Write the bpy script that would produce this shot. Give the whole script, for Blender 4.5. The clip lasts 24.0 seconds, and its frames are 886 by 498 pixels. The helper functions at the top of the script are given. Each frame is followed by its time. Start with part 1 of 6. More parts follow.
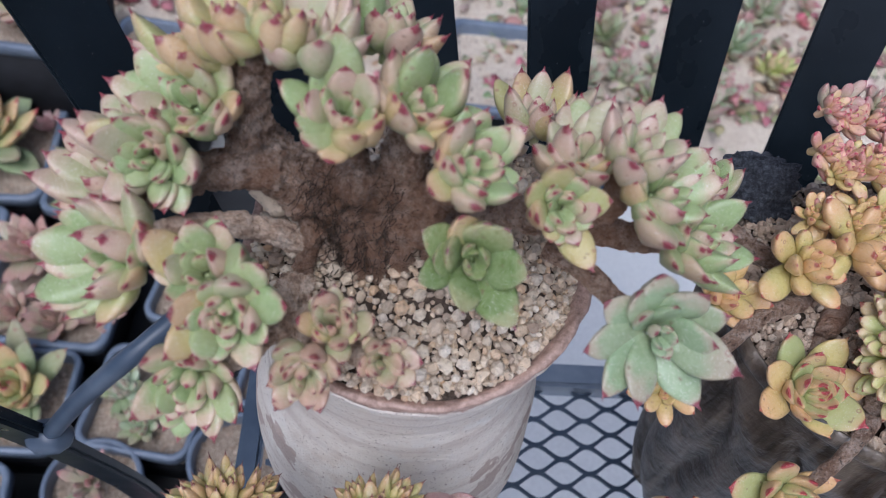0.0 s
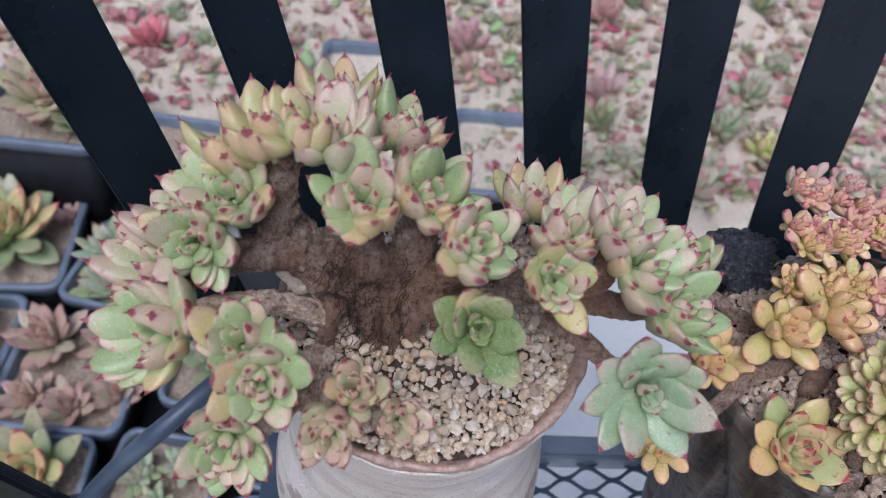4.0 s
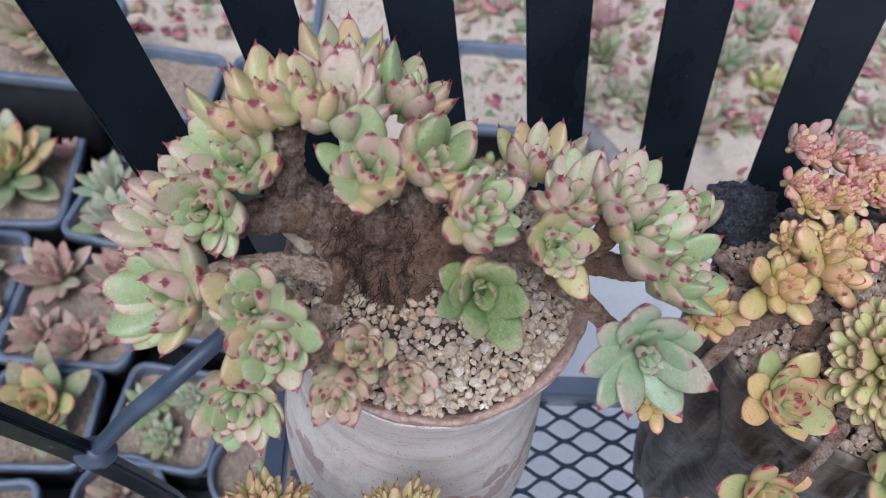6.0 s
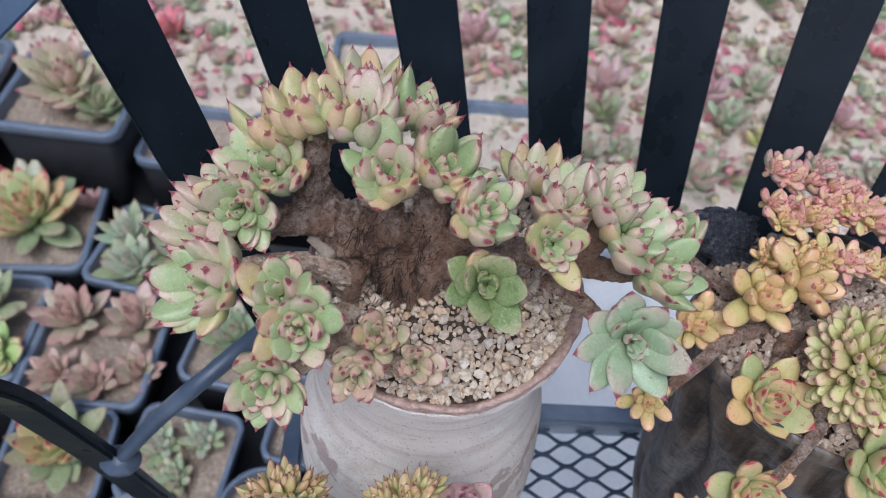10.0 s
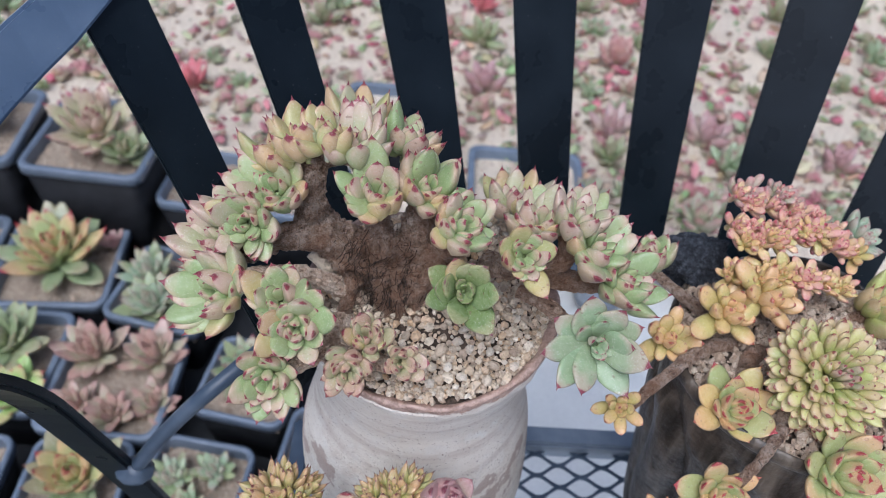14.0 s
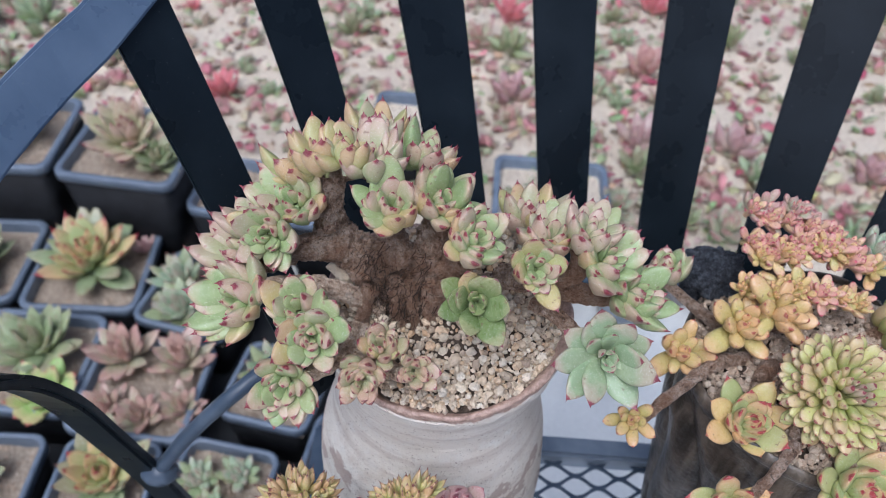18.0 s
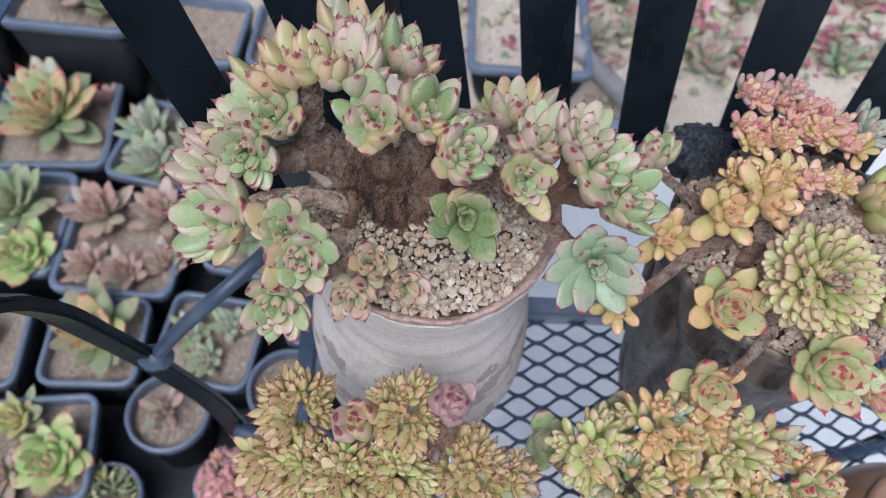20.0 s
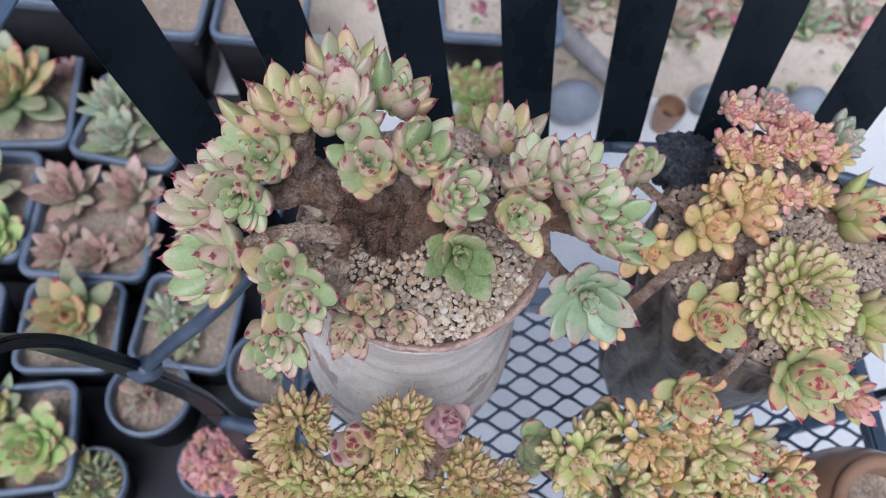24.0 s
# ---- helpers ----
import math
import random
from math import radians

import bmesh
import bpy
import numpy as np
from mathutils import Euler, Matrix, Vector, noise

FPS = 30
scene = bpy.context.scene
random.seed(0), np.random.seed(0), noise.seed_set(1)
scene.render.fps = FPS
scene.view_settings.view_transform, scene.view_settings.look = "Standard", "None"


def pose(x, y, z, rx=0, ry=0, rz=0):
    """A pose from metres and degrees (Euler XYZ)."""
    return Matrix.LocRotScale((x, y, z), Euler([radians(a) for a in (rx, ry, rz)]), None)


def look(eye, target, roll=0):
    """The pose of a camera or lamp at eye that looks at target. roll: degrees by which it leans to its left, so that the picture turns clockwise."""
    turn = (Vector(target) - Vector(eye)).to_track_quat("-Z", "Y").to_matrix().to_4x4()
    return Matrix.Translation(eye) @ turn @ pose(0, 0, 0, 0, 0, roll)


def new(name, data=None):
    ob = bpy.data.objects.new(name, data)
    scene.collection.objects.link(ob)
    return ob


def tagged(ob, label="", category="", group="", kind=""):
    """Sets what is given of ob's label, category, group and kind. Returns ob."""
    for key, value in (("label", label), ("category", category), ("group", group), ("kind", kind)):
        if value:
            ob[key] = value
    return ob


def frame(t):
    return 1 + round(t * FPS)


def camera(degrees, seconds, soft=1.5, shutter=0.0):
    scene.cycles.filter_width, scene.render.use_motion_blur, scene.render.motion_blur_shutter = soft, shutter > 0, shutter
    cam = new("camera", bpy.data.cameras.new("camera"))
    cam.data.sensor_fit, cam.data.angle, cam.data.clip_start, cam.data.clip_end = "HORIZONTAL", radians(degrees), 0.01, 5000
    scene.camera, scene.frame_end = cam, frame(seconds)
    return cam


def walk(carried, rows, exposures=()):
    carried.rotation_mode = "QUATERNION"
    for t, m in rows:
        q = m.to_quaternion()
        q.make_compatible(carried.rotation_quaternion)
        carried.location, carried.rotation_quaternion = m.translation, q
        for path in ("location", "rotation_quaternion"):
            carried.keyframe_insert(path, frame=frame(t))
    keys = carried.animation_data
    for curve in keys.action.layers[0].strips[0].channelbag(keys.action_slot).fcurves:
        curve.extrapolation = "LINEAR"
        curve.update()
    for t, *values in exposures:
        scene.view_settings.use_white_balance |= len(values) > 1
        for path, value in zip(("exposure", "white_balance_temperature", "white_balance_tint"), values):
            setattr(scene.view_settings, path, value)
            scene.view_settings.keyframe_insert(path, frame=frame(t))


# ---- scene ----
cam = camera(60.0, 24.0, 0.45)
cam.data.dof.use_dof, cam.data.dof.focus_distance, cam.data.dof.aperture_fstop = True, 0.265, 15.0
METRES, EYE, TILT, LEAN, TURN = 0.24, 0.775, -55.5, -6.5, 0.0
ROWS = [
    (0.0, 0.0, 0.0, 0.0, 0.0, 0.0, -0.0),
    (0.5, -0.0101, -0.027, -0.0067, 0.03, 2.14, 0.24),
    (1.0, -0.0159, -0.0468, -0.0223, 0.02, 4.41, 0.51),
    (1.5, -0.0148, -0.0549, -0.0321, 0.02, 6.37, 0.79),
    (3.5, -0.0013, -0.0873, -0.0456, 0.32, 7.15, 1.15),
    (4.0, -0.0035, -0.1004, -0.0143, 0.42, 6.18, 1.11),
    (4.5, -0.0179, -0.0945, 0.017, 0.41, 2.42, 1.06),
    (5.0, -0.018, -0.0982, 0.0371, 0.31, 0.96, 1.04),
    (5.5, -0.0155, -0.1082, 0.0379, 0.31, 0.81, 1.08),
    (6.0, -0.0099, -0.12, 0.0295, 0.33, 0.71, 1.08),
    (6.5, -0.0067, -0.1372, 0.017, 0.33, 0.75, 1.11),
    (7.0, 0.0095, -0.1469, 0.0031, 0.4, 0.85, 1.16),
    (7.5, 0.0039, -0.1604, -0.0071, 0.5, 1.07, 1.16),
    (8.0, -0.0008, -0.1748, -0.0121, 0.57, 1.38, 1.09),
    (8.5, -0.0114, -0.1849, -0.0232, 0.62, 1.81, 1.02),
    (9.0, -0.0188, -0.1942, -0.0406, 0.61, 2.58, 0.87),
    (9.5, -0.0183, -0.2082, -0.0562, 0.71, 3.98, 0.74),
    (10.0, -0.0119, -0.2273, -0.0622, 0.83, 5.67, 0.62),
    (10.5, -0.0019, -0.2488, -0.0695, 1.0, 6.11, 0.62),
    (11.0, 0.0029, -0.2653, -0.0796, 1.13, 6.55, 0.62),
    (11.5, 0.0025, -0.2689, -0.0826, 1.21, 7.15, 0.56),
    (13.5, 0.0372, -0.3295, -0.1294, 1.97, 9.08, 0.4),
    (14.0, 0.0399, -0.3366, -0.1305, 2.13, 9.41, 0.4),
    (14.5, 0.0557, -0.3391, -0.1299, 2.36, 9.68, 0.31),
    (15.0, 0.076, -0.3289, -0.1239, 2.72, 9.82, 0.09),
    (15.5, 0.1048, -0.3267, -0.1283, 3.3, 9.85, -0.51),
    (16.0, 0.1119, -0.3342, -0.1354, 3.93, 9.92, -1.09),
    (16.5, 0.1061, -0.343, -0.1378, 4.36, 10.01, -1.4),
    (17.0, 0.0793, -0.3496, -0.1419, 4.54, 10.19, -1.18),
    (17.5, 0.0641, -0.3536, -0.139, 4.36, 10.18, -0.88),
    (18.0, 0.064, -0.3635, -0.1272, 4.16, 9.94, -0.55),
    (18.5, 0.0588, -0.3708, -0.1122, 3.78, 9.09, -0.05),
    (19.0, 0.0613, -0.3814, -0.0648, 3.32, 5.73, 0.45),
    (19.5, 0.0547, -0.3649, -0.024, 2.9, -0.72, 0.96),
    (21.5, 0.0148, -0.3495, 0.1297, 0.91, -6.18, 2.23),
    (22.0, 0.0108, -0.3548, 0.1457, 0.61, -6.36, 2.3),
    (22.5, 0.0067, -0.3495, 0.1586, 0.26, -6.81, 2.38),
    (23.0, 0.0034, -0.3471, 0.163, -0.02, -7.38, 2.4),
    (23.5, 0.0039, -0.342, 0.163, -0.22, -7.81, 2.41),
    (24.0, 0.0062, -0.3516, 0.1558, -0.26, -8.01, 2.39),
]
walk(cam, [(t, pose(-0.01152, -0.1334, EYE, TILT, LEAN, TURN) @ pose(METRES * x, METRES * y, METRES * z, 90 + pitch, roll, yaw)) for t, x, y, z, yaw, pitch, roll in ROWS], [(0.0, -0.06, 5300.0, 13.0), (8.0, -0.02, 5300.0, 12.0), (14.0, 0.09, 5300.0, 10.0), (19.0, 0.08, 5300.0, 10.0), (22.0, -0.02, 5300.0, 12.0)])

# ---- light: bright overcast sky with a broad, weak sun ----
world = bpy.data.worlds.new("sky")
scene.world = world
world.use_nodes = True
wn = world.node_tree.nodes
sky = wn.new("ShaderNodeTexSky")
sky.sky_type, sky.sun_disc = "NISHITA", False
sky.sun_elevation, sky.sun_rotation = radians(58), radians(200)
sky.air_density, sky.dust_density, sky.ozone_density = 0.6, 6.0, 0.6
wn["Background"].inputs["Strength"].default_value = 0.115
world.node_tree.links.new(sky.outputs[0], wn["Background"].inputs["Color"])
sun = new("sun", bpy.data.lights.new("sun", "SUN"))
sun.data.energy, sun.data.angle, sun.data.color = 1.5, radians(35), (1.0, 0.97, 0.93)
sun.matrix_world = look((-0.5, -1.2, 3.0), (0, 0, 0))

# ---- materials ----


class Nodes:
    """A node material with a Principled shader and short ways to wire it."""

    def __init__(self, name, rough=0.6, metal=0.0):
        self.m = bpy.data.materials.new(name)
        self.m.use_nodes = True
        self.t = self.m.node_tree
        self.p = self.t.nodes["Principled BSDF"]
        self.p.inputs["Roughness"].default_value = rough
        self.p.inputs["Metallic"].default_value = metal

    def node(self, kind, **inputs):
        n = self.t.nodes.new(kind)
        for k, v in inputs.items():
            self.put(n.inputs[k.replace("_", " ")], v)
        return n

    def put(self, socket, v):
        if isinstance(v, bpy.types.NodeSocket):
            self.t.links.new(v, socket)
        elif isinstance(v, tuple) and len(v) == 3 and socket.type == "RGBA":
            socket.default_value = (*v, 1)
        else:
            socket.default_value = v

    def noise(self, scale, detail=4.0, rough=0.55, coord="Object", shift=None):
        c = self.node("ShaderNodeTexCoord").outputs[coord]
        if shift is not None:
            v = self.t.nodes.new("ShaderNodeVectorMath")
            self.put(v.inputs[0], c)
            self.put(v.inputs[1], self.math("MULTIPLY", shift, 41.0))
            c = v.outputs[0]
        return self.node("ShaderNodeTexNoise", Vector=c, Scale=scale, Detail=detail, Roughness=rough).outputs["Fac"]

    def ramp(self, fac, *stops):
        r = self.node("ShaderNodeValToRGB", Fac=fac)
        e = r.color_ramp.elements
        while len(e) < len(stops):
            e.new(0.5)
        for i, (pos, col) in enumerate(stops):
            e[i].position = pos
            e[i].color = (*col, 1) if isinstance(col, tuple) else (col, col, col, 1)
        return r.outputs["Color"]

    def mix(self, fac, a, b, kind="MIX"):
        n = self.t.nodes.new("ShaderNodeMix")
        n.data_type, n.blend_type = "RGBA", kind
        self.put(n.inputs[0], fac)
        self.put(n.inputs[6], a)
        self.put(n.inputs[7], b)
        return n.outputs[2]

    def math(self, op, a, b=0.0):
        n = self.t.nodes.new("ShaderNodeMath")
        n.operation = op
        self.put(n.inputs[0], a)
        self.put(n.inputs[1], b)
        return n.outputs[0]

    def attr(self, name):
        n = self.t.nodes.new("ShaderNodeAttribute")
        n.attribute_name = name
        return n.outputs["Fac"]

    def object_random(self):
        return self.node("ShaderNodeObjectInfo").outputs["Random"]

    def island(self):
        return self.node("ShaderNodeNewGeometry").outputs["Random Per Island"]

    def colour(self, c):
        self.put(self.p.inputs["Base Color"], c)
        return self

    def rough(self, c):
        self.put(self.p.inputs["Roughness"], c)
        return self

    def bump(self, height, strength=0.3, distance=0.001):
        b = self.node("ShaderNodeBump", Height=height, Strength=strength, Distance=distance)
        self.put(self.p.inputs["Normal"], b.outputs["Normal"])
        return self


def leaf_material(name, young, old, blush, tip, blush_from=0.5, tip_from=0.962, freckle=0.3, sheen=0.35):
    """Fleshy leaf: body colour from young to old by chance, blush towards the tip and on the back, dark point."""
    n = Nodes(name, sheen)
    rnd = n.object_random()
    along, edge, under = n.attr("along"), n.attr("edge"), n.attr("under")
    body = n.mix(n.ramp(rnd, (0.2, 0.0), (0.95, 1.0)), young, old)
    blot = n.noise(2.6, 4, 0.6, shift=rnd)
    body = n.mix(n.math("MULTIPLY", n.ramp(blot, (0.42, 0.0), (0.66, 1.0)), 0.45), body, tuple(min(1, c * 1.35 + 0.06) for c in young))
    other = n.math("FRACT", n.math("MULTIPLY", rnd, 7.31))
    spread = n.math("ADD", along, n.math("MULTIPLY", under, 0.14))
    spread = n.math("ADD", spread, n.math("MULTIPLY", n.ramp(edge, (0.5, 0.0), (1.0, 1.0)), 0.12))
    spread = n.math("ADD", spread, n.math("MULTIPLY", n.math("SUBTRACT", other, 0.5), 0.5))
    spread = n.math("ADD", spread, n.math("MULTIPLY", n.math("SUBTRACT", blot, 0.5), 0.7))
    c = n.mix(n.ramp(spread, (blush_from, 0.0), (blush_from + 0.5, 0.85)), body, blush)
    rim = n.math("MULTIPLY", n.ramp(edge, (0.86, 0.0), (1.0, 1.0)), n.ramp(along, (0.6, 0.0), (0.97, 0.14)))
    c = n.mix(rim, c, tuple(0.6 * p + 0.4 * q for p, q in zip(blush, tip)))
    c = n.mix(n.math("MULTIPLY", n.ramp(along, (0.0, 1.0), (0.2, 0.0)), 0.25), c, (0.5, 0.5, 0.30))
    point = n.math("ADD", along, n.math("MULTIPLY", n.math("SUBTRACT", n.noise(9, 2, shift=rnd), 0.5), 0.04))
    point = n.math("ADD", point, n.math("MULTIPLY", n.math("SUBTRACT", other, 0.5), 0.04))
    c = n.mix(n.ramp(point, (tip_from - 0.07, 0.0), (tip_from + 0.01, 0.28)), c, tuple(0.5 * p + 0.5 * q for p, q in zip(blush, tip)))
    c = n.mix(n.ramp(point, (tip_from - 0.008, 0.0), (min(0.995, tip_from + 0.02), 0.95)), c, tip)
    bloom = n.noise(14, 5, 0.75, shift=rnd)
    c = n.mix(n.ramp(bloom, (0.3, 0.16), (0.5, 0.0)), c, tuple(0.5 * q for q in young))
    c = n.mix(n.ramp(bloom, (0.5, 0.0), (0.78, 0.18)), c, (0.66, 0.64, 0.53))
    speck = n.noise(52, 2, 0.7, shift=rnd)
    c = n.mix(n.math("MULTIPLY", n.ramp(speck, (0.61, 0.0), (0.68, 1.0)), freckle + 0.4), c, (0.74, 0.72, 0.64))
    ring = n.node("ShaderNodeTexVoronoi", Vector=n.node("ShaderNodeTexCoord").outputs["Object"], Scale=5.0).outputs["Distance"]
    near = n.math("MULTIPLY", n.ramp(along, (0.6, 0.0), (0.85, 1.0)), n.ramp(n.math("FRACT", n.math("MULTIPLY", rnd, 3.7)), (0.45, 0.0), (0.5, 1.0)))
    c = n.mix(n.math("MULTIPLY", near, n.ramp(ring, (0.10, 0.0), (0.14, 0.75), (0.17, 0.75), (0.22, 0.0))), c, (0.30, 0.12, 0.11))
    scar = n.noise(10, 2, 0.4, shift=rnd)
    c = n.mix(n.math("MULTIPLY", n.ramp(scar, (0.70, 0.0), (0.73, 1.0)), 0.55), c, (0.16, 0.08, 0.05))
    n.colour(c)
    n.rough(n.ramp(bloom, (0.3, sheen - 0.1), (0.7, sheen + 0.16)))
    n.p.inputs["Subsurface Weight"].default_value = 0.05
    n.p.inputs["Subsurface Radius"].default_value = (0.003, 0.0022, 0.001)
    n.p.inputs["Subsurface Scale"].default_value = 0.6
    n.bump(bloom, 0.14, 0.0005)
    return n.m


RED = (0.205, 0.009, 0.032)
LEAF = {
    "green": leaf_material("leaf_green", (0.265, 0.345, 0.14), (0.36, 0.39, 0.18), (0.53, 0.375, 0.265), RED, 0.72, 0.94),
    "pink": leaf_material("leaf_pink", (0.34, 0.37, 0.185), (0.43, 0.385, 0.23), (0.53, 0.355, 0.28), RED, 0.50, 0.94),
    "gold": leaf_material("leaf_gold", (0.37, 0.375, 0.145), (0.48, 0.385, 0.155), (0.53, 0.345, 0.195), RED, 0.60, 0.94),
    "deep": leaf_material("leaf_deep", (0.165, 0.23, 0.072), (0.235, 0.29, 0.10), (0.36, 0.34, 0.17), (0.2, 0.05, 0.08), 0.72, 0.965, 0.3, 0.3),
    "mint": leaf_material("leaf_mint", (0.25, 0.335, 0.18), (0.31, 0.36, 0.21), (0.44, 0.37, 0.27), (0.20, 0.015, 0.04), 0.78, 0.93),
    "brown": leaf_material("leaf_brown", (0.33, 0.335, 0.165), (0.41, 0.325, 0.185), (0.48, 0.29, 0.21), (0.15, 0.015, 0.02), 0.52, 0.94),
    "amber": leaf_material("leaf_amber", (0.50, 0.43, 0.15), (0.60, 0.42, 0.165), (0.66, 0.39, 0.19), (0.30, 0.05, 0.03), 0.55, 0.98, 0.1, 0.3),
    "lime": leaf_material("leaf_lime", (0.42, 0.45, 0.14), (0.52, 0.48, 0.18), (0.60, 0.44, 0.25), (0.22, 0.04, 0.03), 0.72, 0.985, 0.2),
    "fresh": leaf_material("leaf_fresh", (0.29, 0.44, 0.12), (0.38, 0.48, 0.15), (0.50, 0.42, 0.20), (0.34, 0.05, 0.05), 0.70, 0.96, 0.2),
    "coral": leaf_material("leaf_coral", (0.62, 0.47, 0.23), (0.62, 0.38, 0.26), (0.60, 0.27, 0.24), (0.40, 0.04, 0.08), 0.46, 0.96, 0.1, 0.34),
    "flame": leaf_material("leaf_flame", (0.33, 0.385, 0.15), (0.44, 0.42, 0.18), (0.60, 0.38, 0.20), (0.34, 0.02, 0.04), 0.68, 0.93, 0.2, 0.34),
    "honey": leaf_material("leaf_honey", (0.38, 0.37, 0.12), (0.47, 0.36, 0.125), (0.53, 0.32, 0.165), (0.13, 0.02, 0.02), 0.58, 0.94),
    "mauve": leaf_material("leaf_mauve", (0.40, 0.33, 0.26), (0.46, 0.33, 0.29), (0.46, 0.25, 0.25), (0.14, 0.01, 0.03), 0.35),
    "olive": leaf_material("leaf_olive", (0.23, 0.29, 0.14), (0.31, 0.34, 0.17), (0.35, 0.31, 0.19), (0.2, 0.06, 0.05), 0.65, 0.975),
    "blue": leaf_material("leaf_blue", (0.28, 0.37, 0.24), (0.36, 0.41, 0.26), (0.46, 0.39, 0.30), (0.3, 0.1, 0.1), 0.7, 0.975),
    "rose": leaf_material("leaf_rose", (0.36, 0.38, 0.24), (0.44, 0.33, 0.24), (0.50, 0.26, 0.235), (0.3, 0.06, 0.08), 0.42, 0.96),
    "russet": leaf_material("leaf_russet", (0.36, 0.35, 0.22), (0.42, 0.31, 0.22), (0.46, 0.26, 0.22), (0.2, 0.04, 0.05), 0.42, 0.96),
    "blossom": leaf_material("leaf_blossom", (0.58, 0.36, 0.30), (0.62, 0.34, 0.32), (0.64, 0.27, 0.28), (0.4, 0.06, 0.08), 0.45, 0.96),
    "cherry": leaf_material("leaf_cherry", (0.55, 0.24, 0.24), (0.58, 0.17, 0.18), (0.6, 0.16, 0.18), (0.4, 0.03, 0.05), 0.3, 0.975),
}

n = Nodes("bark", 0.48)
grain, fine, vast = n.noise(210, 8, 0.7), n.noise(1100, 4, 0.7), n.noise(60, 3)
c = n.ramp(grain, (0.31, (0.11, 0.058, 0.038)), (0.41, (0.40, 0.24, 0.155)), (0.51, (0.58, 0.40, 0.28)), (0.62, (0.82, 0.67, 0.55)))
c = n.mix(n.ramp(vast, (0.30, 0.35), (0.46, 0.0)), c, (0.12, 0.075, 0.055))
c = n.mix(n.ramp(fine, (0.36, 0.45), (0.48, 0.0)), c, (0.06, 0.036, 0.026))
fleck = n.noise(620, 6, 0.8)
c = n.mix(n.ramp(fleck, (0.38, 0.8), (0.44, 0.0)), c, (0.06, 0.036, 0.026))
c = n.mix(n.ramp(fleck, (0.52, 0.0), (0.62, 0.8)), c, (0.74, 0.59, 0.48))
c = n.mix(n.ramp(n.noise(26, 3), (0.46, 0.0), (0.60, 0.5)), c, (0.40, 0.20, 0.105))
n.colour(c).bump(n.math("ADD", grain, n.math("ADD", fleck, n.math("MULTIPLY", fine, 0.6))), 1.0, 0.004)
BARK = n.m
n = Nodes("pale_bark", 0.8)
grain, fine = n.noise(230, 8, 0.7), n.noise(1000, 4, 0.7)
c = n.ramp(grain, (0.34, (0.24, 0.145, 0.095)), (0.46, (0.56, 0.40, 0.28)), (0.62, (0.80, 0.66, 0.52)))
n.colour(n.mix(n.ramp(fine, (0.36, 0.35), (0.50, 0.0)), c, (0.08, 0.05, 0.035))).bump(n.math("ADD", grain, n.math("MULTIPLY", fine, 0.5)), 1.0, 0.002)
PALE_BARK = n.m
n = Nodes("root_hair", 0.9)
n.colour((0.05, 0.03, 0.02))
HAIR = n.m


def stone_material(name, *stops):
    n = Nodes(name, 0.85)
    c = n.ramp(n.island(), *stops)
    g = n.noise(1300, 4, 0.7)
    c = n.mix(n.ramp(g, (0.52, 0.0), (0.74, 0.25)), c, (0.74, 0.66, 0.55))
    c = n.mix(n.ramp(n.noise(800, 3), (0.54, 0.0), (0.72, 0.5)), c, (0.26, 0.20, 0.15))
    n.colour(c).bump(g, 0.9, 0.0009)
    return n.m


GRAVEL = stone_material("pale_gravel", (0.0, (0.64, 0.46, 0.29)), (0.22, (0.78, 0.63, 0.45)), (0.36, (0.44, 0.33, 0.24)), (0.5, (0.82, 0.70, 0.53)), (0.7, (0.64, 0.51, 0.37)), (0.86, (0.88, 0.79, 0.65)), (1.0, (0.68, 0.44, 0.24)))
GRIT = stone_material("brown_grit", (0.0, (0.44, 0.32, 0.22)), (0.35, (0.60, 0.46, 0.34)), (0.6, (0.34, 0.25, 0.18)), (1.0, (0.70, 0.58, 0.45)))
n = Nodes("dark_soil", 0.95)
g = n.noise(300, 6, 0.7)
n.colour(n.ramp(g, (0.3, (0.035, 0.024, 0.017)), (0.6, (0.12, 0.085, 0.06)), (0.8, (0.25, 0.19, 0.14)))).bump(g, 0.9, 0.003)
SOIL = n.m
n = Nodes("sandy_soil", 0.95)
g, big = n.noise(260, 6, 0.75), n.noise(14, 4)
c = n.ramp(g, (0.28, (0.46, 0.36, 0.27)), (0.5, (0.74, 0.64, 0.50)), (0.75, (0.88, 0.81, 0.68)))
c = n.mix(n.ramp(big, (0.5, 0.0), (0.75, 0.3)), c, (0.42, 0.31, 0.24))
c = n.mix(n.ramp(n.noise(55, 5, 0.7), (0.54, 0.0), (0.68, 0.4)), c, (0.46, 0.34, 0.24))
c = n.mix(n.ramp(n.noise(90, 4, 0.7), (0.55, 0.0), (0.7, 0.5)), c, (0.78, 0.70, 0.60))
n.colour(c).bump(g, 0.8, 0.004)
SAND = n.m
n = Nodes("pot_sand", 0.95)
g = n.noise(380, 5, 0.75)
n.colour(n.ramp(g, (0.3, (0.17, 0.125, 0.092)), (0.5, (0.42, 0.335, 0.25)), (0.68, (0.70, 0.60, 0.48)))).bump(g, 0.9, 0.003)
POT_SAND = n.m

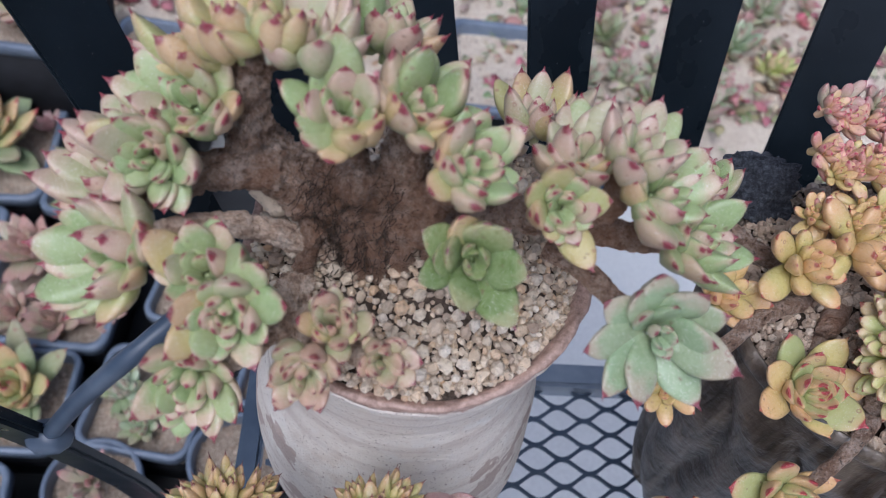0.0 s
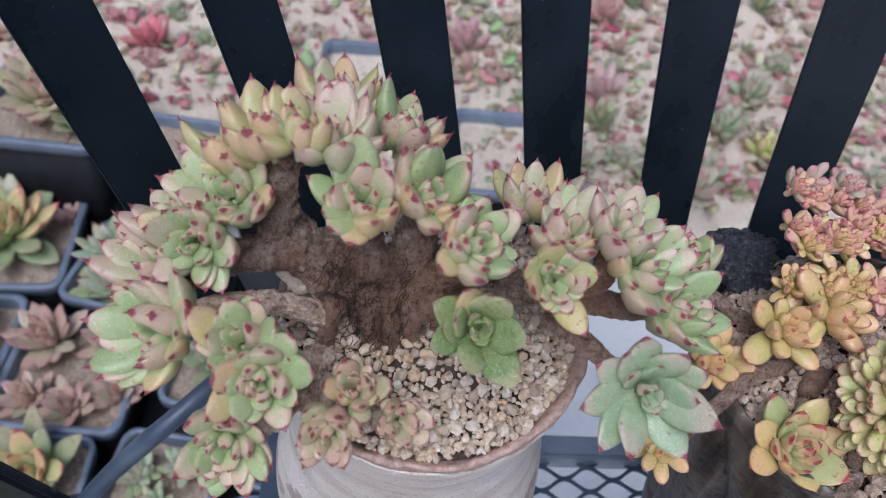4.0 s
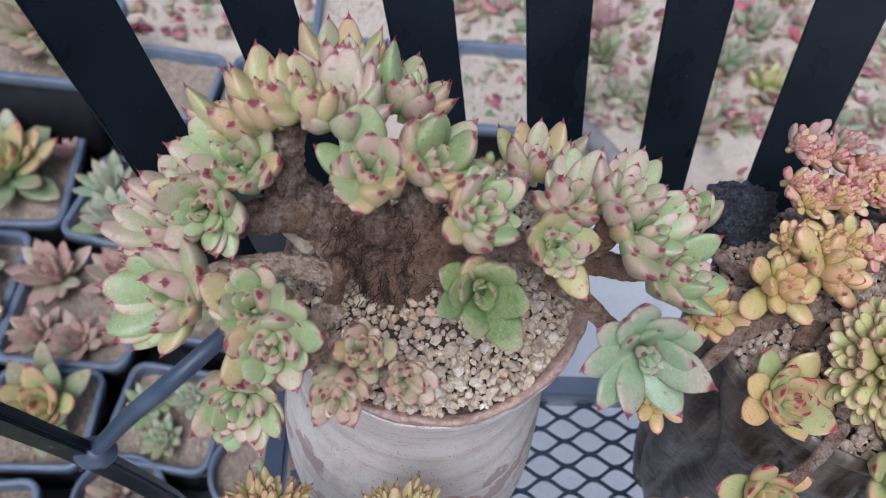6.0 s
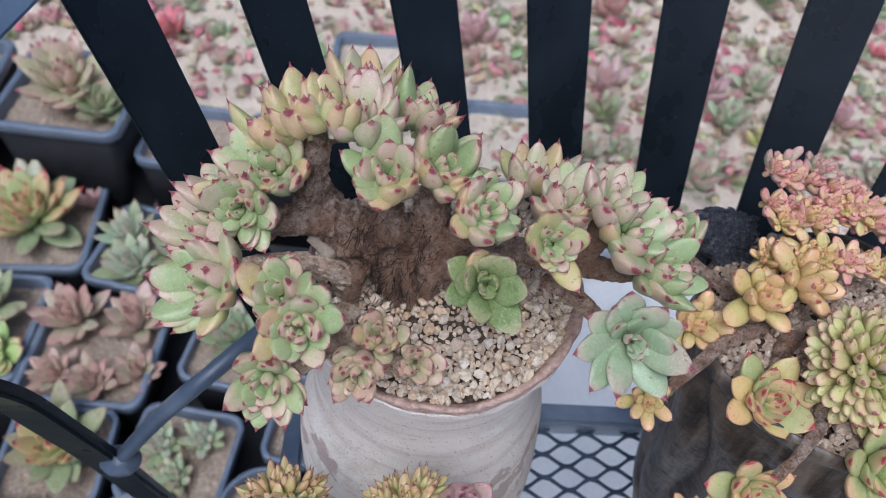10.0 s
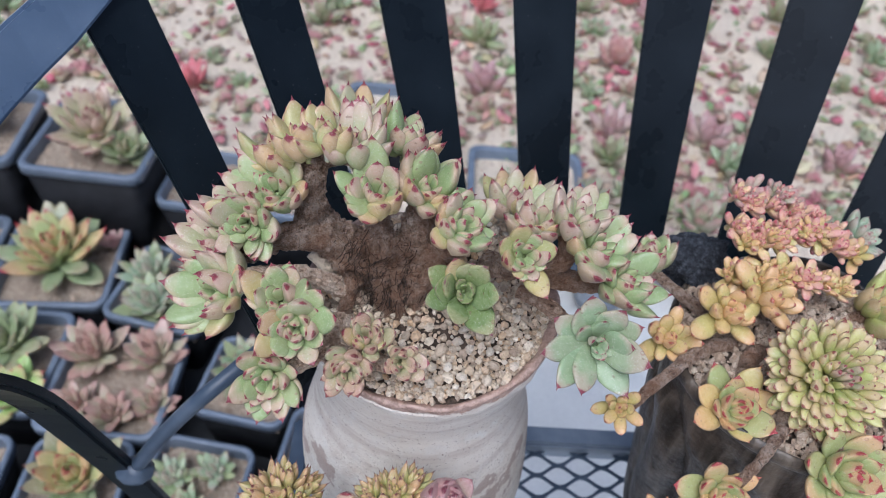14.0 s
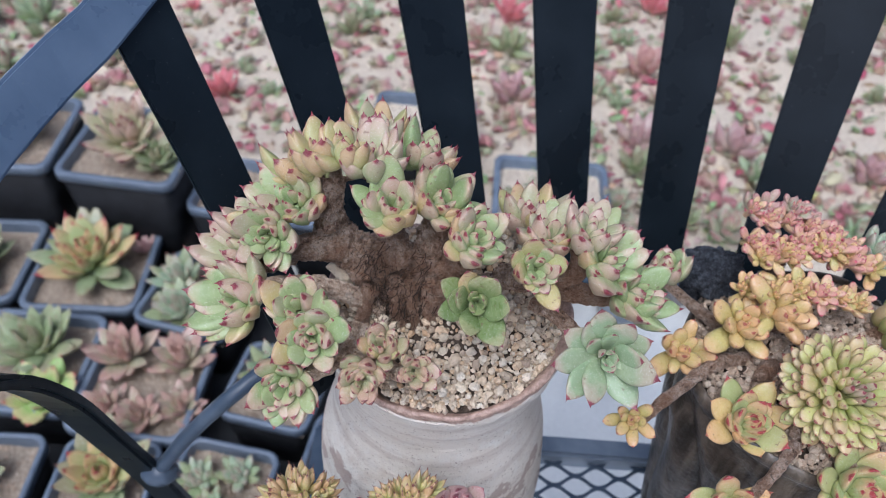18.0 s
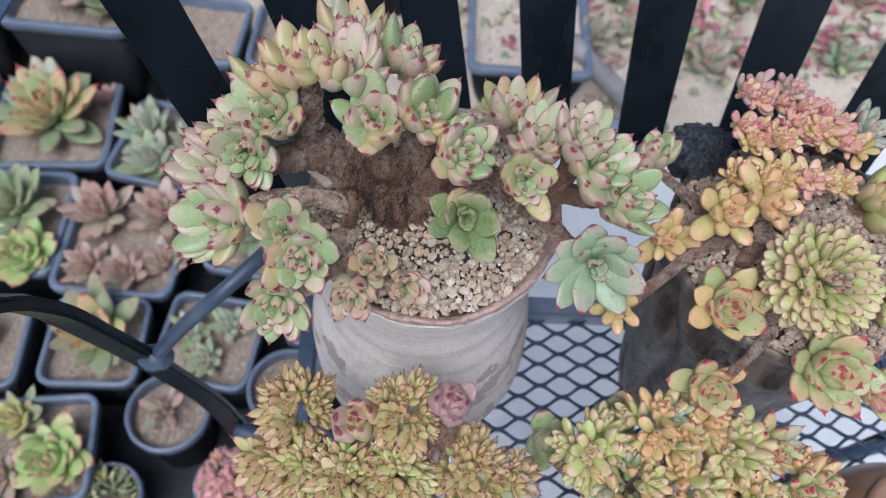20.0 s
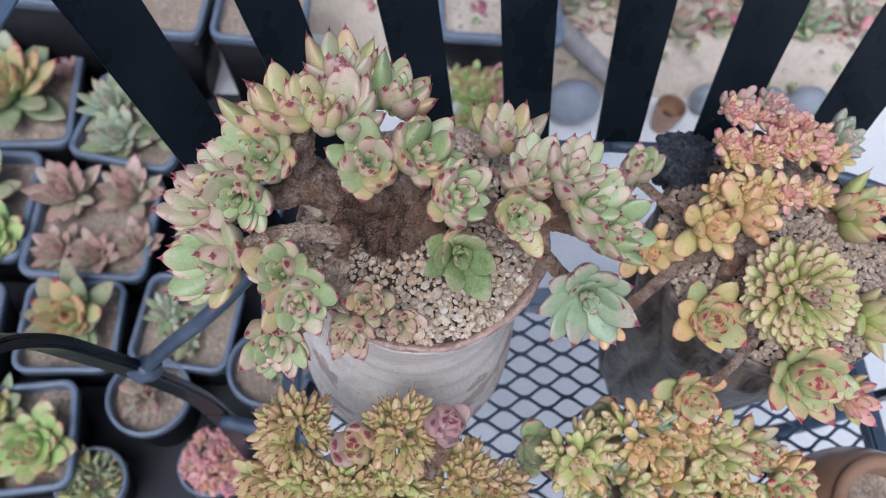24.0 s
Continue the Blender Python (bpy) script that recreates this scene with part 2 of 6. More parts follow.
n = Nodes("stoneware", 0.55)
big, mid, speck = n.noise(34, 6, 0.65), n.noise(120, 5, 0.65), n.noise(950, 2, 0.6)
stretch = n.node("ShaderNodeMapping", Vector=n.node("ShaderNodeTexCoord").outputs["Object"], Scale=(14, 14, 260)).outputs[0]
rings = n.node("ShaderNodeTexNoise", Vector=stretch, Scale=1.0, Detail=4.0).outputs["Fac"]
c = n.ramp(big, (0.32, (0.62, 0.53, 0.44)), (0.46, (0.79, 0.73, 0.645)), (0.6, (0.72, 0.65, 0.56)), (0.72, (0.85, 0.82, 0.755)))
c = n.mix(n.ramp(rings, (0.48, 0.0), (0.7, 0.42)), c, (0.44, 0.34, 0.28))
c = n.mix(n.ramp(mid, (0.50, 0.0), (0.68, 0.5)), c, (0.76, 0.73, 0.68))
c = n.mix(n.ramp(speck, (0.635, 0.0), (0.68, 0.75)), c, (0.24, 0.16, 0.12))
low = n.attr("drip")
patch = n.math("ADD", low, n.math("MULTIPLY", n.noise(62, 4), 0.9))
c = n.mix(n.ramp(patch, (0.985, 0.0), (1.015, 0.65)), c, (0.36, 0.245, 0.195))
lip = n.attr("lip")
c = n.mix(n.ramp(n.math("ADD", lip, n.math("MULTIPLY", n.noise(240, 5, 0.75), 0.9)), (0.90, 0.0), (1.25, 0.95)), c, n.ramp(n.noise(420, 4, 0.7), (0.35, (0.25, 0.15, 0.11)), (0.6, (0.50, 0.34, 0.27))))
n.colour(c).rough(n.ramp(mid, (0.3, 0.42), (0.7, 0.65)))
n.bump(n.math("ADD", n.math("MULTIPLY", rings, 0.8), n.math("ADD", mid, n.math("MULTIPLY", speck, 0.4))), 0.6, 0.0016)
STONEWARE = n.m
n = Nodes("dark_clay", 0.3)
w = n.noise(70, 6, 0.6)
down = n.node("ShaderNodeMapping", Vector=n.node("ShaderNodeTexCoord").outputs["Object"], Scale=(160, 160, 18)).outputs[0]
streak = n.node("ShaderNodeTexNoise", Vector=down, Scale=1.0, Detail=5.0).outputs["Fac"]
c = n.ramp(w, (0.33, (0.016, 0.012, 0.009)), (0.5, (0.05, 0.038, 0.028)), (0.68, (0.13, 0.10, 0.075)))
# lighter upright streaks: highlights of the carved ridges, painted into the clay colour
c = n.mix(n.ramp(streak, (0.48, 0.0), (0.68, 0.7)), c, (0.19, 0.155, 0.12))
n.colour(c).bump(n.math("ADD", w, streak), 0.7, 0.003)
DARK_CLAY = n.m
n = Nodes("brown_glaze", 0.25)
w = n.noise(30, 4)
n.colour(n.ramp(w, (0.3, (0.26, 0.15, 0.09)), (0.7, (0.36, 0.22, 0.14)))).bump(w, 0.1, 0.001)
BROWN_GLAZE = n.m
n = Nodes("lava_rock", 0.9)
w = n.noise(420, 8, 0.8)
n.colour(n.ramp(w, (0.35, (0.016, 0.018, 0.024)), (0.5, (0.08, 0.088, 0.11)), (0.68, (0.26, 0.28, 0.32)))).bump(w, 1.0, 0.006)
LAVA = n.m
n = Nodes("black_paint", 0.38)
dust, fine = n.noise(35, 4), n.noise(900, 2)
c = n.ramp(dust, (0.35, (0.005, 0.008, 0.011)), (0.75, (0.010, 0.015, 0.020)))
c = n.mix(n.ramp(fine, (0.74, 0.0), (0.78, 0.5)), c, (0.3, 0.3, 0.3))
n.colour(c).rough(n.ramp(dust, (0.3, 0.24), (0.7, 0.36))).bump(fine, 0.08, 0.0004)
n.p.inputs["Specular IOR Level"].default_value = 0.22
BLACK_PAINT = n.m
# the slats' black paint, with the sky's blue reflection put into the base colour
n = Nodes("sky_sheen_rail", 0.3)
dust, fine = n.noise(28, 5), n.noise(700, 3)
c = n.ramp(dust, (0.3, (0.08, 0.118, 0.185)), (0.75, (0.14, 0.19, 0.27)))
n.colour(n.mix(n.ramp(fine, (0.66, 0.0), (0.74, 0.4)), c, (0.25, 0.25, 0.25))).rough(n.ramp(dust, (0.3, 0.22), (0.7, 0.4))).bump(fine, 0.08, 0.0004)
RAIL_SHEEN = n.m
n = Nodes("blue_black_paint", 0.4)
dust = n.noise(60, 4)
n.colour(n.ramp(dust, (0.35, (0.040, 0.060, 0.092)), (0.75, (0.075, 0.10, 0.14)))).bump(dust, 0.2, 0.0006)
BLUE_PAINT = n.m
n = Nodes("black_plastic", 0.5)
dust = n.noise(50, 4)
n.colour(n.ramp(dust, (0.3, (0.006, 0.006, 0.007)), (0.7, (0.014, 0.015, 0.017)))).bump(n.noise(300, 3), 0.1, 0.0005)
n.p.inputs["Specular IOR Level"].default_value = 0.2
PLASTIC = n.m
n = Nodes("slate_plastic", 0.42)
dust = n.noise(60, 5)
c = n.ramp(dust, (0.3, (0.13, 0.165, 0.22)), (0.7, (0.21, 0.25, 0.31)))
n.colour(n.mix(n.ramp(n.object_random(), (0.0, 0.0), (1.0, 0.5)), c, (0.09, 0.11, 0.145)))
SLATE = n.m
n = Nodes("concrete", 0.9)
g, big = n.noise(220, 5, 0.7), n.noise(8, 5)
c = n.ramp(g, (0.3, (0.62, 0.63, 0.61)), (0.7, (0.76, 0.77, 0.745)))
n.colour(n.mix(n.ramp(big, (0.45, 0.0), (0.75, 0.4)), c, (0.46, 0.465, 0.465))).bump(g, 0.4, 0.001)
CONCRETE = n.m
n = Nodes("river_stone", 0.6)
g = n.noise(60, 5)
n.colour(n.mix(n.object_random(), n.ramp(g, (0.3, (0.20, 0.24, 0.29)), (0.7, (0.30, 0.34, 0.38))), (0.26, 0.25, 0.24))).bump(n.noise(300, 3), 0.2, 0.001)
RIVER = n.m
n = Nodes("dead_leaf", 0.7)
c = n.ramp(n.island(), (0.0, (0.52, 0.09, 0.16)), (0.12, (0.66, 0.32, 0.31)), (0.24, (0.42, 0.12, 0.16)), (0.42, (0.66, 0.58, 0.38)), (0.55, (0.30, 0.44, 0.19)), (0.68, (0.58, 0.38, 0.24)), (0.78, (0.24, 0.15, 0.11)), (0.88, (0.44, 0.50, 0.29)), (1.0, (0.72, 0.50, 0.47)))
n.colour(c)
LITTER = n.m
n = Nodes("white_plastic", 0.4)
n.colour(n.ramp(n.noise(30, 3), (0.3, (0.70, 0.71, 0.72)), (0.7, (0.8, 0.8, 0.8))))
WHITE = n.m

# ---- building helpers ----
PLACE = {}


def thing(name, base, label, category, group="", kind=""):
    """An Empty at the base of a thing that parents its parts."""
    ob = new(name)
    ob.empty_display_size = 0.02
    ob.location = base
    PLACE[ob.name] = Matrix.Translation(base)
    return tagged(ob, label, category, group, kind)


def part(name, mesh, parent, m=None, label="", kind=""):
    """One mesh object under a thing or a part; m is its pose in the world."""
    ob = new(name, mesh)
    m = m or Matrix()
    PLACE[ob.name] = m
    if parent is not None:
        ob.parent = parent
        ob.matrix_basis = PLACE[parent.name].inverted() @ m
    else:
        ob.matrix_basis = m
    return tagged(ob, label, kind=kind)


def solid(name, verts, faces, mat, smooth=True, **attrs):
    me = bpy.data.meshes.new(name)
    me.from_pydata([tuple(v) for v in verts], [], [tuple(f) for f in faces])
    me.materials.append(mat)
    if smooth:
        me.polygons.foreach_set("use_smooth", [True] * len(me.polygons))
    for k, vals in attrs.items():
        me.attributes.new(k, "FLOAT", "POINT").data.foreach_set("value", [float(v) for v in vals])
    me.update()
    return me


def from_bm(name, bm, mat, smooth=False):
    bmesh.ops.recalc_face_normals(bm, faces=bm.faces)
    me = bpy.data.meshes.new(name)
    bm.to_mesh(me)
    bm.free()
    me.materials.append(mat)
    if smooth:
        me.polygons.foreach_set("use_smooth", [True] * len(me.polygons))
    return me


def spline(points, steps):
    """Catmull-Rom through points of any dimension."""
    p = [np.array(q, float) for q in points]
    p = [2 * p[0] - p[1]] + p + [2 * p[-1] - p[-2]]
    out = []
    for i in range(1, len(p) - 2):
        for k in range(steps):
            u = k / steps
            a, b, c, d = p[i - 1:i + 3]
            out.append(0.5 * (2 * b + (c - a) * u + (2 * a - 5 * b + 4 * c - d) * u * u + (3 * b - a - 3 * c + d) * u ** 3))
    return out + [p[-2]]


def tube(name, points, mat, sides=14, steps=6, rough=0.0, freq=120.0, cracks=0.0):
    """A round limb through (x, y, z, radius), with uneven skin; cracks: how deep it is furrowed along its length."""
    pts = spline(points, steps)
    verts, faces = [], []
    up = Vector((0.3, 0.9, 0.2)).normalized()
    for i, q in enumerate(pts):
        c, r = Vector(q[:3]), q[3]
        d = Vector((pts[min(i + 1, len(pts) - 1)] - pts[max(i - 1, 0)])[:3]).normalized()
        a = d.cross(up)
        if a.length < 0.2:
            a = d.cross(Vector((1, 0, 0)))
        a.normalize()
        b = d.cross(a)
        for k in range(sides):
            ang = 2 * math.pi * k / sides
            o = a * math.cos(ang) + b * math.sin(ang)
            v = c + o * r
            if rough:
                v += o * r * rough * (noise.noise(v * freq) + 0.6 * noise.noise(v * freq * 2.7) + (0.4 * noise.noise(v * freq * 6) if sides > 30 else 0.0))
            if cracks:
                v -= o * r * rough * cracks * max(0.0, 1 - 4 * abs(noise.noise(Vector((o.x * 4, o.y * 4 + 7, o.z * 4)) + c * 90)))
            verts.append(v)
    for i in range(len(pts) - 1):
        for k in range(sides):
            k2 = (k + 1) % sides
            faces.append((i * sides + k, i * sides + k2, (i + 1) * sides + k2, (i + 1) * sides + k))
    faces.append(tuple(reversed(range(sides))))
    faces.append(tuple(range(len(verts) - sides, len(verts))))
    return solid(name, verts, faces, mat)


def lathe(name, profile, mat, sides=72, wobble=0.0, flute=None, steps=4, marks=None):
    """A turned vessel from (radius, height); closed where radius is 0. flute(angle, z) scales the radius."""
    pts = spline(profile, steps)
    verts, faces = [], []
    for r, z in pts:
        for k in range(sides):
            a = 2 * math.pi * k / sides
            rr = max(r, 0.0)
            if flute:
                rr *= flute(a, z)
            v = Vector((rr * math.cos(a), rr * math.sin(a), z))
            if wobble:
                v *= 1 + wobble * noise.noise(v * 22)
                v.z += wobble * 0.02 * noise.noise(Vector((math.cos(a) * 2, math.sin(a) * 2, 5)))
            verts.append(v)
    for i in range(len(pts) - 1):
        for k in range(sides):
            k2 = (k + 1) % sides
            faces.append((i * sides + k, i * sides + k2, (i + 1) * sides + k2, (i + 1) * sides + k))
    attrs = {k: [f(*pts[i // sides]) for i in range(len(verts))] for k, f in (marks or {}).items()}
    return solid(name, verts, faces, mat, **attrs)


def box_bm(bm, centre, size, rot=None):
    m = Matrix.Translation(centre) @ (rot or Matrix()) @ Matrix.Diagonal((*size, 1))
    return bmesh.ops.create_cube(bm, size=1.0, matrix=m)["verts"]


# ---- leaves and rosettes ----


def leaf_shape(wide, thick, point, curl, belly=0.5, spike=0.06, sharp=0.6):
    """Vertices of one fleshy leaf, base at the origin, length 1 along y, upper face to +z."""
    us = [0.0, 0.05, 0.14, 0.26, 0.4, 0.54, 0.66, 0.77, 0.86, 0.92, 0.96, 0.985]
    nv = 12
    verts, faces, along, edge, under = [], [], [], [], []
    for u in us:
        grow = min(1.0, 0.48 + 0.52 * math.sin(min(u / belly, 1.0) * math.pi / 2))
        fall = 1.0 if u < belly else max(0.0, 1 - ((u - belly) / (1.0 - belly)) ** point) ** sharp
        w = 0.5 * wide * grow * fall
        th = thick * (0.62 + 0.38 * math.sin(math.pi * min(u * 1.05, 1.0))) * fall ** 0.8
        zc = curl * u * u
        for k in range(nv):
            a = 2 * math.pi * k / nv
            s, t = math.cos(a), math.sin(a)
            z = t * th * (0.42 if t > 0 else 0.62) + 0.06 * wide * s * s * fall
            if t < 0:
                z -= th * 0.16 * max(0, 1 - abs(s) * 1.5)
            verts.append((w * s, u, zc + z))
            along.append(u)
            edge.append(abs(s))
            under.append(1.0 if t < -0.1 else 0.0)
    for i in range(len(us) - 1):
        for k in range(nv):
            k2 = (k + 1) % nv
            faces.append((i * nv + k, i * nv + k2, (i + 1) * nv + k2, (i + 1) * nv + k))
    verts.append((0, 1.0 + spike, curl * 1.1 + 0.03))
    along.append(1.02)
    edge.append(0.0)
    under.append(0.0)
    last = len(us) - 1
    for k in range(nv):
        faces.append((last * nv + k, last * nv + (k + 1) % nv, len(verts) - 1))
    faces.append(tuple(reversed(range(nv))))
    return verts, faces, along, edge, under


SHAPES = {
    "plump": ((0.62, 0.46, 2.25, 0.34, 0.50, 0.055, 0.70), (0.60, 0.41, 2.1, 0.32, 0.50, 0.055, 0.72), (0.54, 0.35, 2.0, 0.28, 0.50, 0.06, 0.74)),
    "petal": ((0.66, 0.34, 1.9, 0.30, 0.54, 0.06, 0.80), (0.60, 0.26, 1.75, 0.20, 0.55, 0.06, 0.86), (0.53, 0.21, 1.65, 0.12, 0.54, 0.06, 0.88)),
    "ovate": ((0.41, 0.32, 1.85, 0.18, 0.53, 0.12, 0.78), (0.37, 0.33, 1.75, 0.30, 0.53, 0.12, 0.78), (0.45, 0.30, 1.95, 0.08, 0.53, 0.12, 0.78)),
    "digit": ((0.32, 0.27, 3.0, 0.10, 0.66, 0.05, 0.55), (0.29, 0.26, 2.8, 0.18, 0.66, 0.05, 0.55), (0.35, 0.28, 3.2, 0.04, 0.66, 0.05, 0.55)),
    "bud": ((0.40, 0.33, 2.8, 0.12, 0.62, 0.05, 0.6), (0.37, 0.32, 2.6, 0.2, 0.62, 0.05, 0.6), (0.44, 0.34, 3.0, 0.04, 0.62, 0.05, 0.6)),
    "broad": ((0.54, 0.25, 2.0, 0.18, 0.56, 0.08, 0.7), (0.58, 0.24, 2.1, 0.12, 0.56, 0.08, 0.7), (0.50, 0.26, 1.9, 0.24, 0.56, 0.08, 0.7)),
    "finger": ((0.25, 0.20, 2.6, 0.16, 0.62, 0.04, 0.65), (0.22, 0.20, 2.4, 0.24, 0.62, 0.04, 0.65), (0.28, 0.19, 2.8, 0.08, 0.62, 0.04, 0.65)),
    "stub": ((0.42, 0.32, 3.0, 0.1, 0.6, 0.03), (0.38, 0.34, 3.2, 0.2, 0.6, 0.03), (0.46, 0.30, 2.8, 0.0, 0.6, 0.03)),
    "spoon": ((0.46, 0.25, 2.6, 0.2, 0.6, 0.04), (0.42, 0.26, 2.8, 0.28, 0.6, 0.04), (0.50, 0.23, 2.4, 0.12, 0.6, 0.04)),
    "bean": ((0.46, 0.36, 2.8, 0.10, 0.58, 0.04), (0.42, 0.36, 3.0, -0.05, 0.58, 0.04), (0.50, 0.34, 2.6, 0.2, 0.58, 0.04)),
    "blade": ((0.42, 0.17, 1.8, 0.16, 0.5, 0.06, 0.8), (0.46, 0.16, 1.9, 0.10, 0.5, 0.06, 0.8), (0.38, 0.18, 1.7, 0.24, 0.5, 0.06, 0.8)),
}
LEAF_MESH = {}


def leaf_mesh(shape, palette, i):
    key = (shape, palette, i)
    if key not in LEAF_MESH:
        v, f, a, e, d = leaf_shape(*SHAPES[shape][i])
        LEAF_MESH[key] = solid("leaf", v, f, LEAF[palette], along=a, edge=e, under=d)
    return LEAF_MESH[key]


def frame_of(axis, spin):
    z = Vector(axis).normalized()
    x = Vector((0, 1, 0)).cross(z)
    if x.length < 0.1:
        x = Vector((1, 0, 0))
    x.normalize()
    y = z.cross(x)
    return Matrix((x, y, z)).transposed().to_4x4() @ Matrix.Rotation(spin, 4, "Z")


def leaf_poses(rng, radius, count, low, high=84.0, inner=0.48):
    """Leaf poses round the z axis: young and upright inside, long and low outside."""
    for i in range(count):
        f = (i + 0.5) / count
        turn = i * 2.39996 + rng.uniform(-0.16, 0.16)
        lift = high - (high - low) * f ** 0.95 + rng.uniform(-9, 9)
        size = radius * (inner + (1.15 - inner) * f ** 0.7) * rng.uniform(0.86, 1.14)
        m = Matrix.Rotation(turn, 4, "Z") @ Matrix.Translation((0, radius * 0.10 * f, radius * (0.30 * (1 - f) - 0.05)))
        m = m @ Matrix.Rotation(radians(lift), 4, "X") @ Matrix.Rotation(rng.uniform(-0.12, 0.12), 4, "Y")
        yield m @ Matrix.Diagonal((size * rng.uniform(0.92, 1.08), size, size, 1)), f


def rosette(parent, at, radius, axis, count=22, shape="ovate", palette="green", low=25.0, seed=1, outer="", high=84.0, label="", inner=0.48, sink=0.35):
    """A rosette: a short stem core with each leaf on it. outer: the palette of its oldest leaves."""
    rng = random.Random(seed)
    base = Matrix.Translation(Vector(at) - Vector(axis).normalized() * radius * sink) @ frame_of(axis, rng.uniform(0, 6.28))
    core = solid("rosette", *core_shape(radius), LEAF[palette], along=[0.3] * 33, edge=[0.0] * 33, under=[0.0] * 33)
    ros = part("rosette", core, parent, base, label)
    for m, f in leaf_poses(rng, radius, count, low, high, inner):
        pal = outer if outer and f > 0.72 and rng.random() < 0.75 else palette
        part("leaf", leaf_mesh(shape, pal, rng.randrange(3)), ros, base @ m)
    return ros


def core_shape(radius):
    v, f = [], []
    for j, (r, z) in enumerate(((0.16, -0.55), (0.22, -0.1), (0.20, 0.15), (0.08, 0.3))):
        for k in range(8):
            v.append((radius * r * math.cos(k * math.pi / 4), radius * r * math.sin(k * math.pi / 4), radius * z))
    v.append((0, 0, radius * 0.34))
    for j in range(3):
        for k in range(8):
            f.append((j * 8 + k, j * 8 + (k + 1) % 8, j * 8 + 8 + (k + 1) % 8, j * 8 + 8 + k))
    for k in range(8):
        f.append((24 + k, 24 + (k + 1) % 8, 32))
    return v, f


def dome(parent, at, radius, axis, heads, head, leaves, shape, palettes, low, seed):
    """A dense mound of small rosettes over a dome."""
    rng = random.Random(seed)
    turn = frame_of(axis, rng.uniform(0, 6.28))
    for i in range(heads):
        f = (i + 0.5) / heads
        a, e = i * 2.39996, math.acos(1 - f * 0.85)
        d = turn.to_3x3() @ Vector((math.sin(e) * math.cos(a), math.sin(e) * math.sin(a), math.cos(e)))
        spot = Vector(at) + d * radius * rng.uniform(0.75, 0.95) - Vector(axis).normalized() * radius * 0.5
        rosette(parent, spot, head * rng.uniform(0.85, 1.2), d, leaves, shape, rng.choice(palettes), low, seed * 50 + i, rng.choice(palettes), sink=0.2)


def pompom(parent, at, radius, axis, count, shape, palette, seed, heart):
    """A ball of finger leaves pointing out all round, short at the crown."""
    rng = random.Random(seed)
    base = Matrix.Translation(at) @ frame_of(axis, rng.uniform(0, 6.28))
    core = solid("rosette", *core_shape(radius * 0.9), LEAF[palette], along=[0.3] * 33, edge=[0.0] * 33, under=[0.0] * 33)
    ros = part("rosette", core, parent, base)
    for i in range(count):
        f = (i + 0.5) / count
        polar = math.acos(1 - f * 1.45)
        size = radius * (0.30 + 0.42 * min(1.0, polar / 1.0)) * rng.uniform(0.9, 1.12)
        m = Matrix.Rotation(i * 2.39996 + rng.uniform(-0.1, 0.1), 4, "Z") @ Matrix.Rotation(math.pi / 2 - polar + rng.uniform(-0.1, 0.1), 4, "X")
        m = m @ Matrix.Translation((0, radius * 0.36, 0)) @ Matrix.Diagonal((size, size, size, 1))
        part("leaf", leaf_mesh(shape, heart if f < 0.06 else palette, rng.randrange(3)), ros, base @ m)
    return ros


AGED = {"mint": "olive", "lime": "olive", "blue": "olive", "flame": "olive"}


def small_plant(name, at, radius, axis, count, shape, palette, low, seed, label, group=""):
    """A potted rosette away from the main group: core with its leaves as parts."""
    t = thing(name, at, label, "succulent", group)
    rosette(t, Vector(at) + Vector((0, 0, radius * 0.35)), radius, axis, count, shape, palette, low, seed, AGED.get(palette, palette), sink=0.1)
    return t


# ---- stones ----
BALLS = {}
for level in (1, 2):
    ball = bmesh.new()
    bmesh.ops.create_icosphere(ball, subdivisions=level, radius=1.0)
    BALLS[level] = (np.array([v.co[:] for v in ball.verts]), np.array([[v.index for v in f.verts] for f in ball.faces]))
    ball.free()


def stones(name, spots, mat, rng, parent=None, label="", category="", level=1):
    """Loose broken stones as one stuff: spots are (x, y, z, radius)."""
    ball_v, ball_f = BALLS[level]
    vs, fs = [], []
    for i, (x, y, z, r) in enumerate(spots):
        cut = rng.normal(size=(9, 3))
        cut /= np.linalg.norm(cut, axis=1)[:, None]
        v = ball_v.copy()
        for d in cut:
            h = v @ d
            v -= np.outer(np.maximum(h - rng.uniform(0.55, 0.92), 0), d)
        v = v * rng.uniform(0.75, 1.3, 3) * (1 + 0.06 * rng.normal(size=(len(v), 1)))
        a, b = rng.uniform(0, 6.28, 2)
        rx = np.array([[1, 0, 0], [0, np.cos(a), -np.sin(a)], [0, np.sin(a), np.cos(a)]])
        rz = np.array([[np.cos(b), -np.sin(b), 0], [np.sin(b), np.cos(b), 0], [0, 0, 1]])
        vs.append(v @ rx @ rz * r + (x, y, z))
        fs.append(ball_f + i * len(ball_v))
    me = solid(name, np.concatenate(vs).tolist(), np.concatenate(fs).tolist(), mat, smooth=False)
    ob = part(name, me, parent)
    return tagged(ob, label, category, kind="stuff")


def mound(name, centre, radius, z0, rise, mat, sides=40, rings=12):
    v, f = [], []
    for j in range(rings + 1):
        u = j / rings
        for k in range(sides):
            a = 2 * math.pi * k / sides
            x, y = centre[0] + radius * u * math.cos(a), centre[1] + radius * u * math.sin(a)
            v.append((x, y, z0 + rise * (1 - u * u) + 0.003 * noise.noise(Vector((x * 60, y * 60, 3)))))
    for j in range(rings):
        for k in range(sides):
            k2 = (k + 1) % sides
            f.append((j * sides + k, j * sides + k2, (j + 1) * sides + k2, (j + 1) * sides + k))
    return solid(name, v, f, mat)


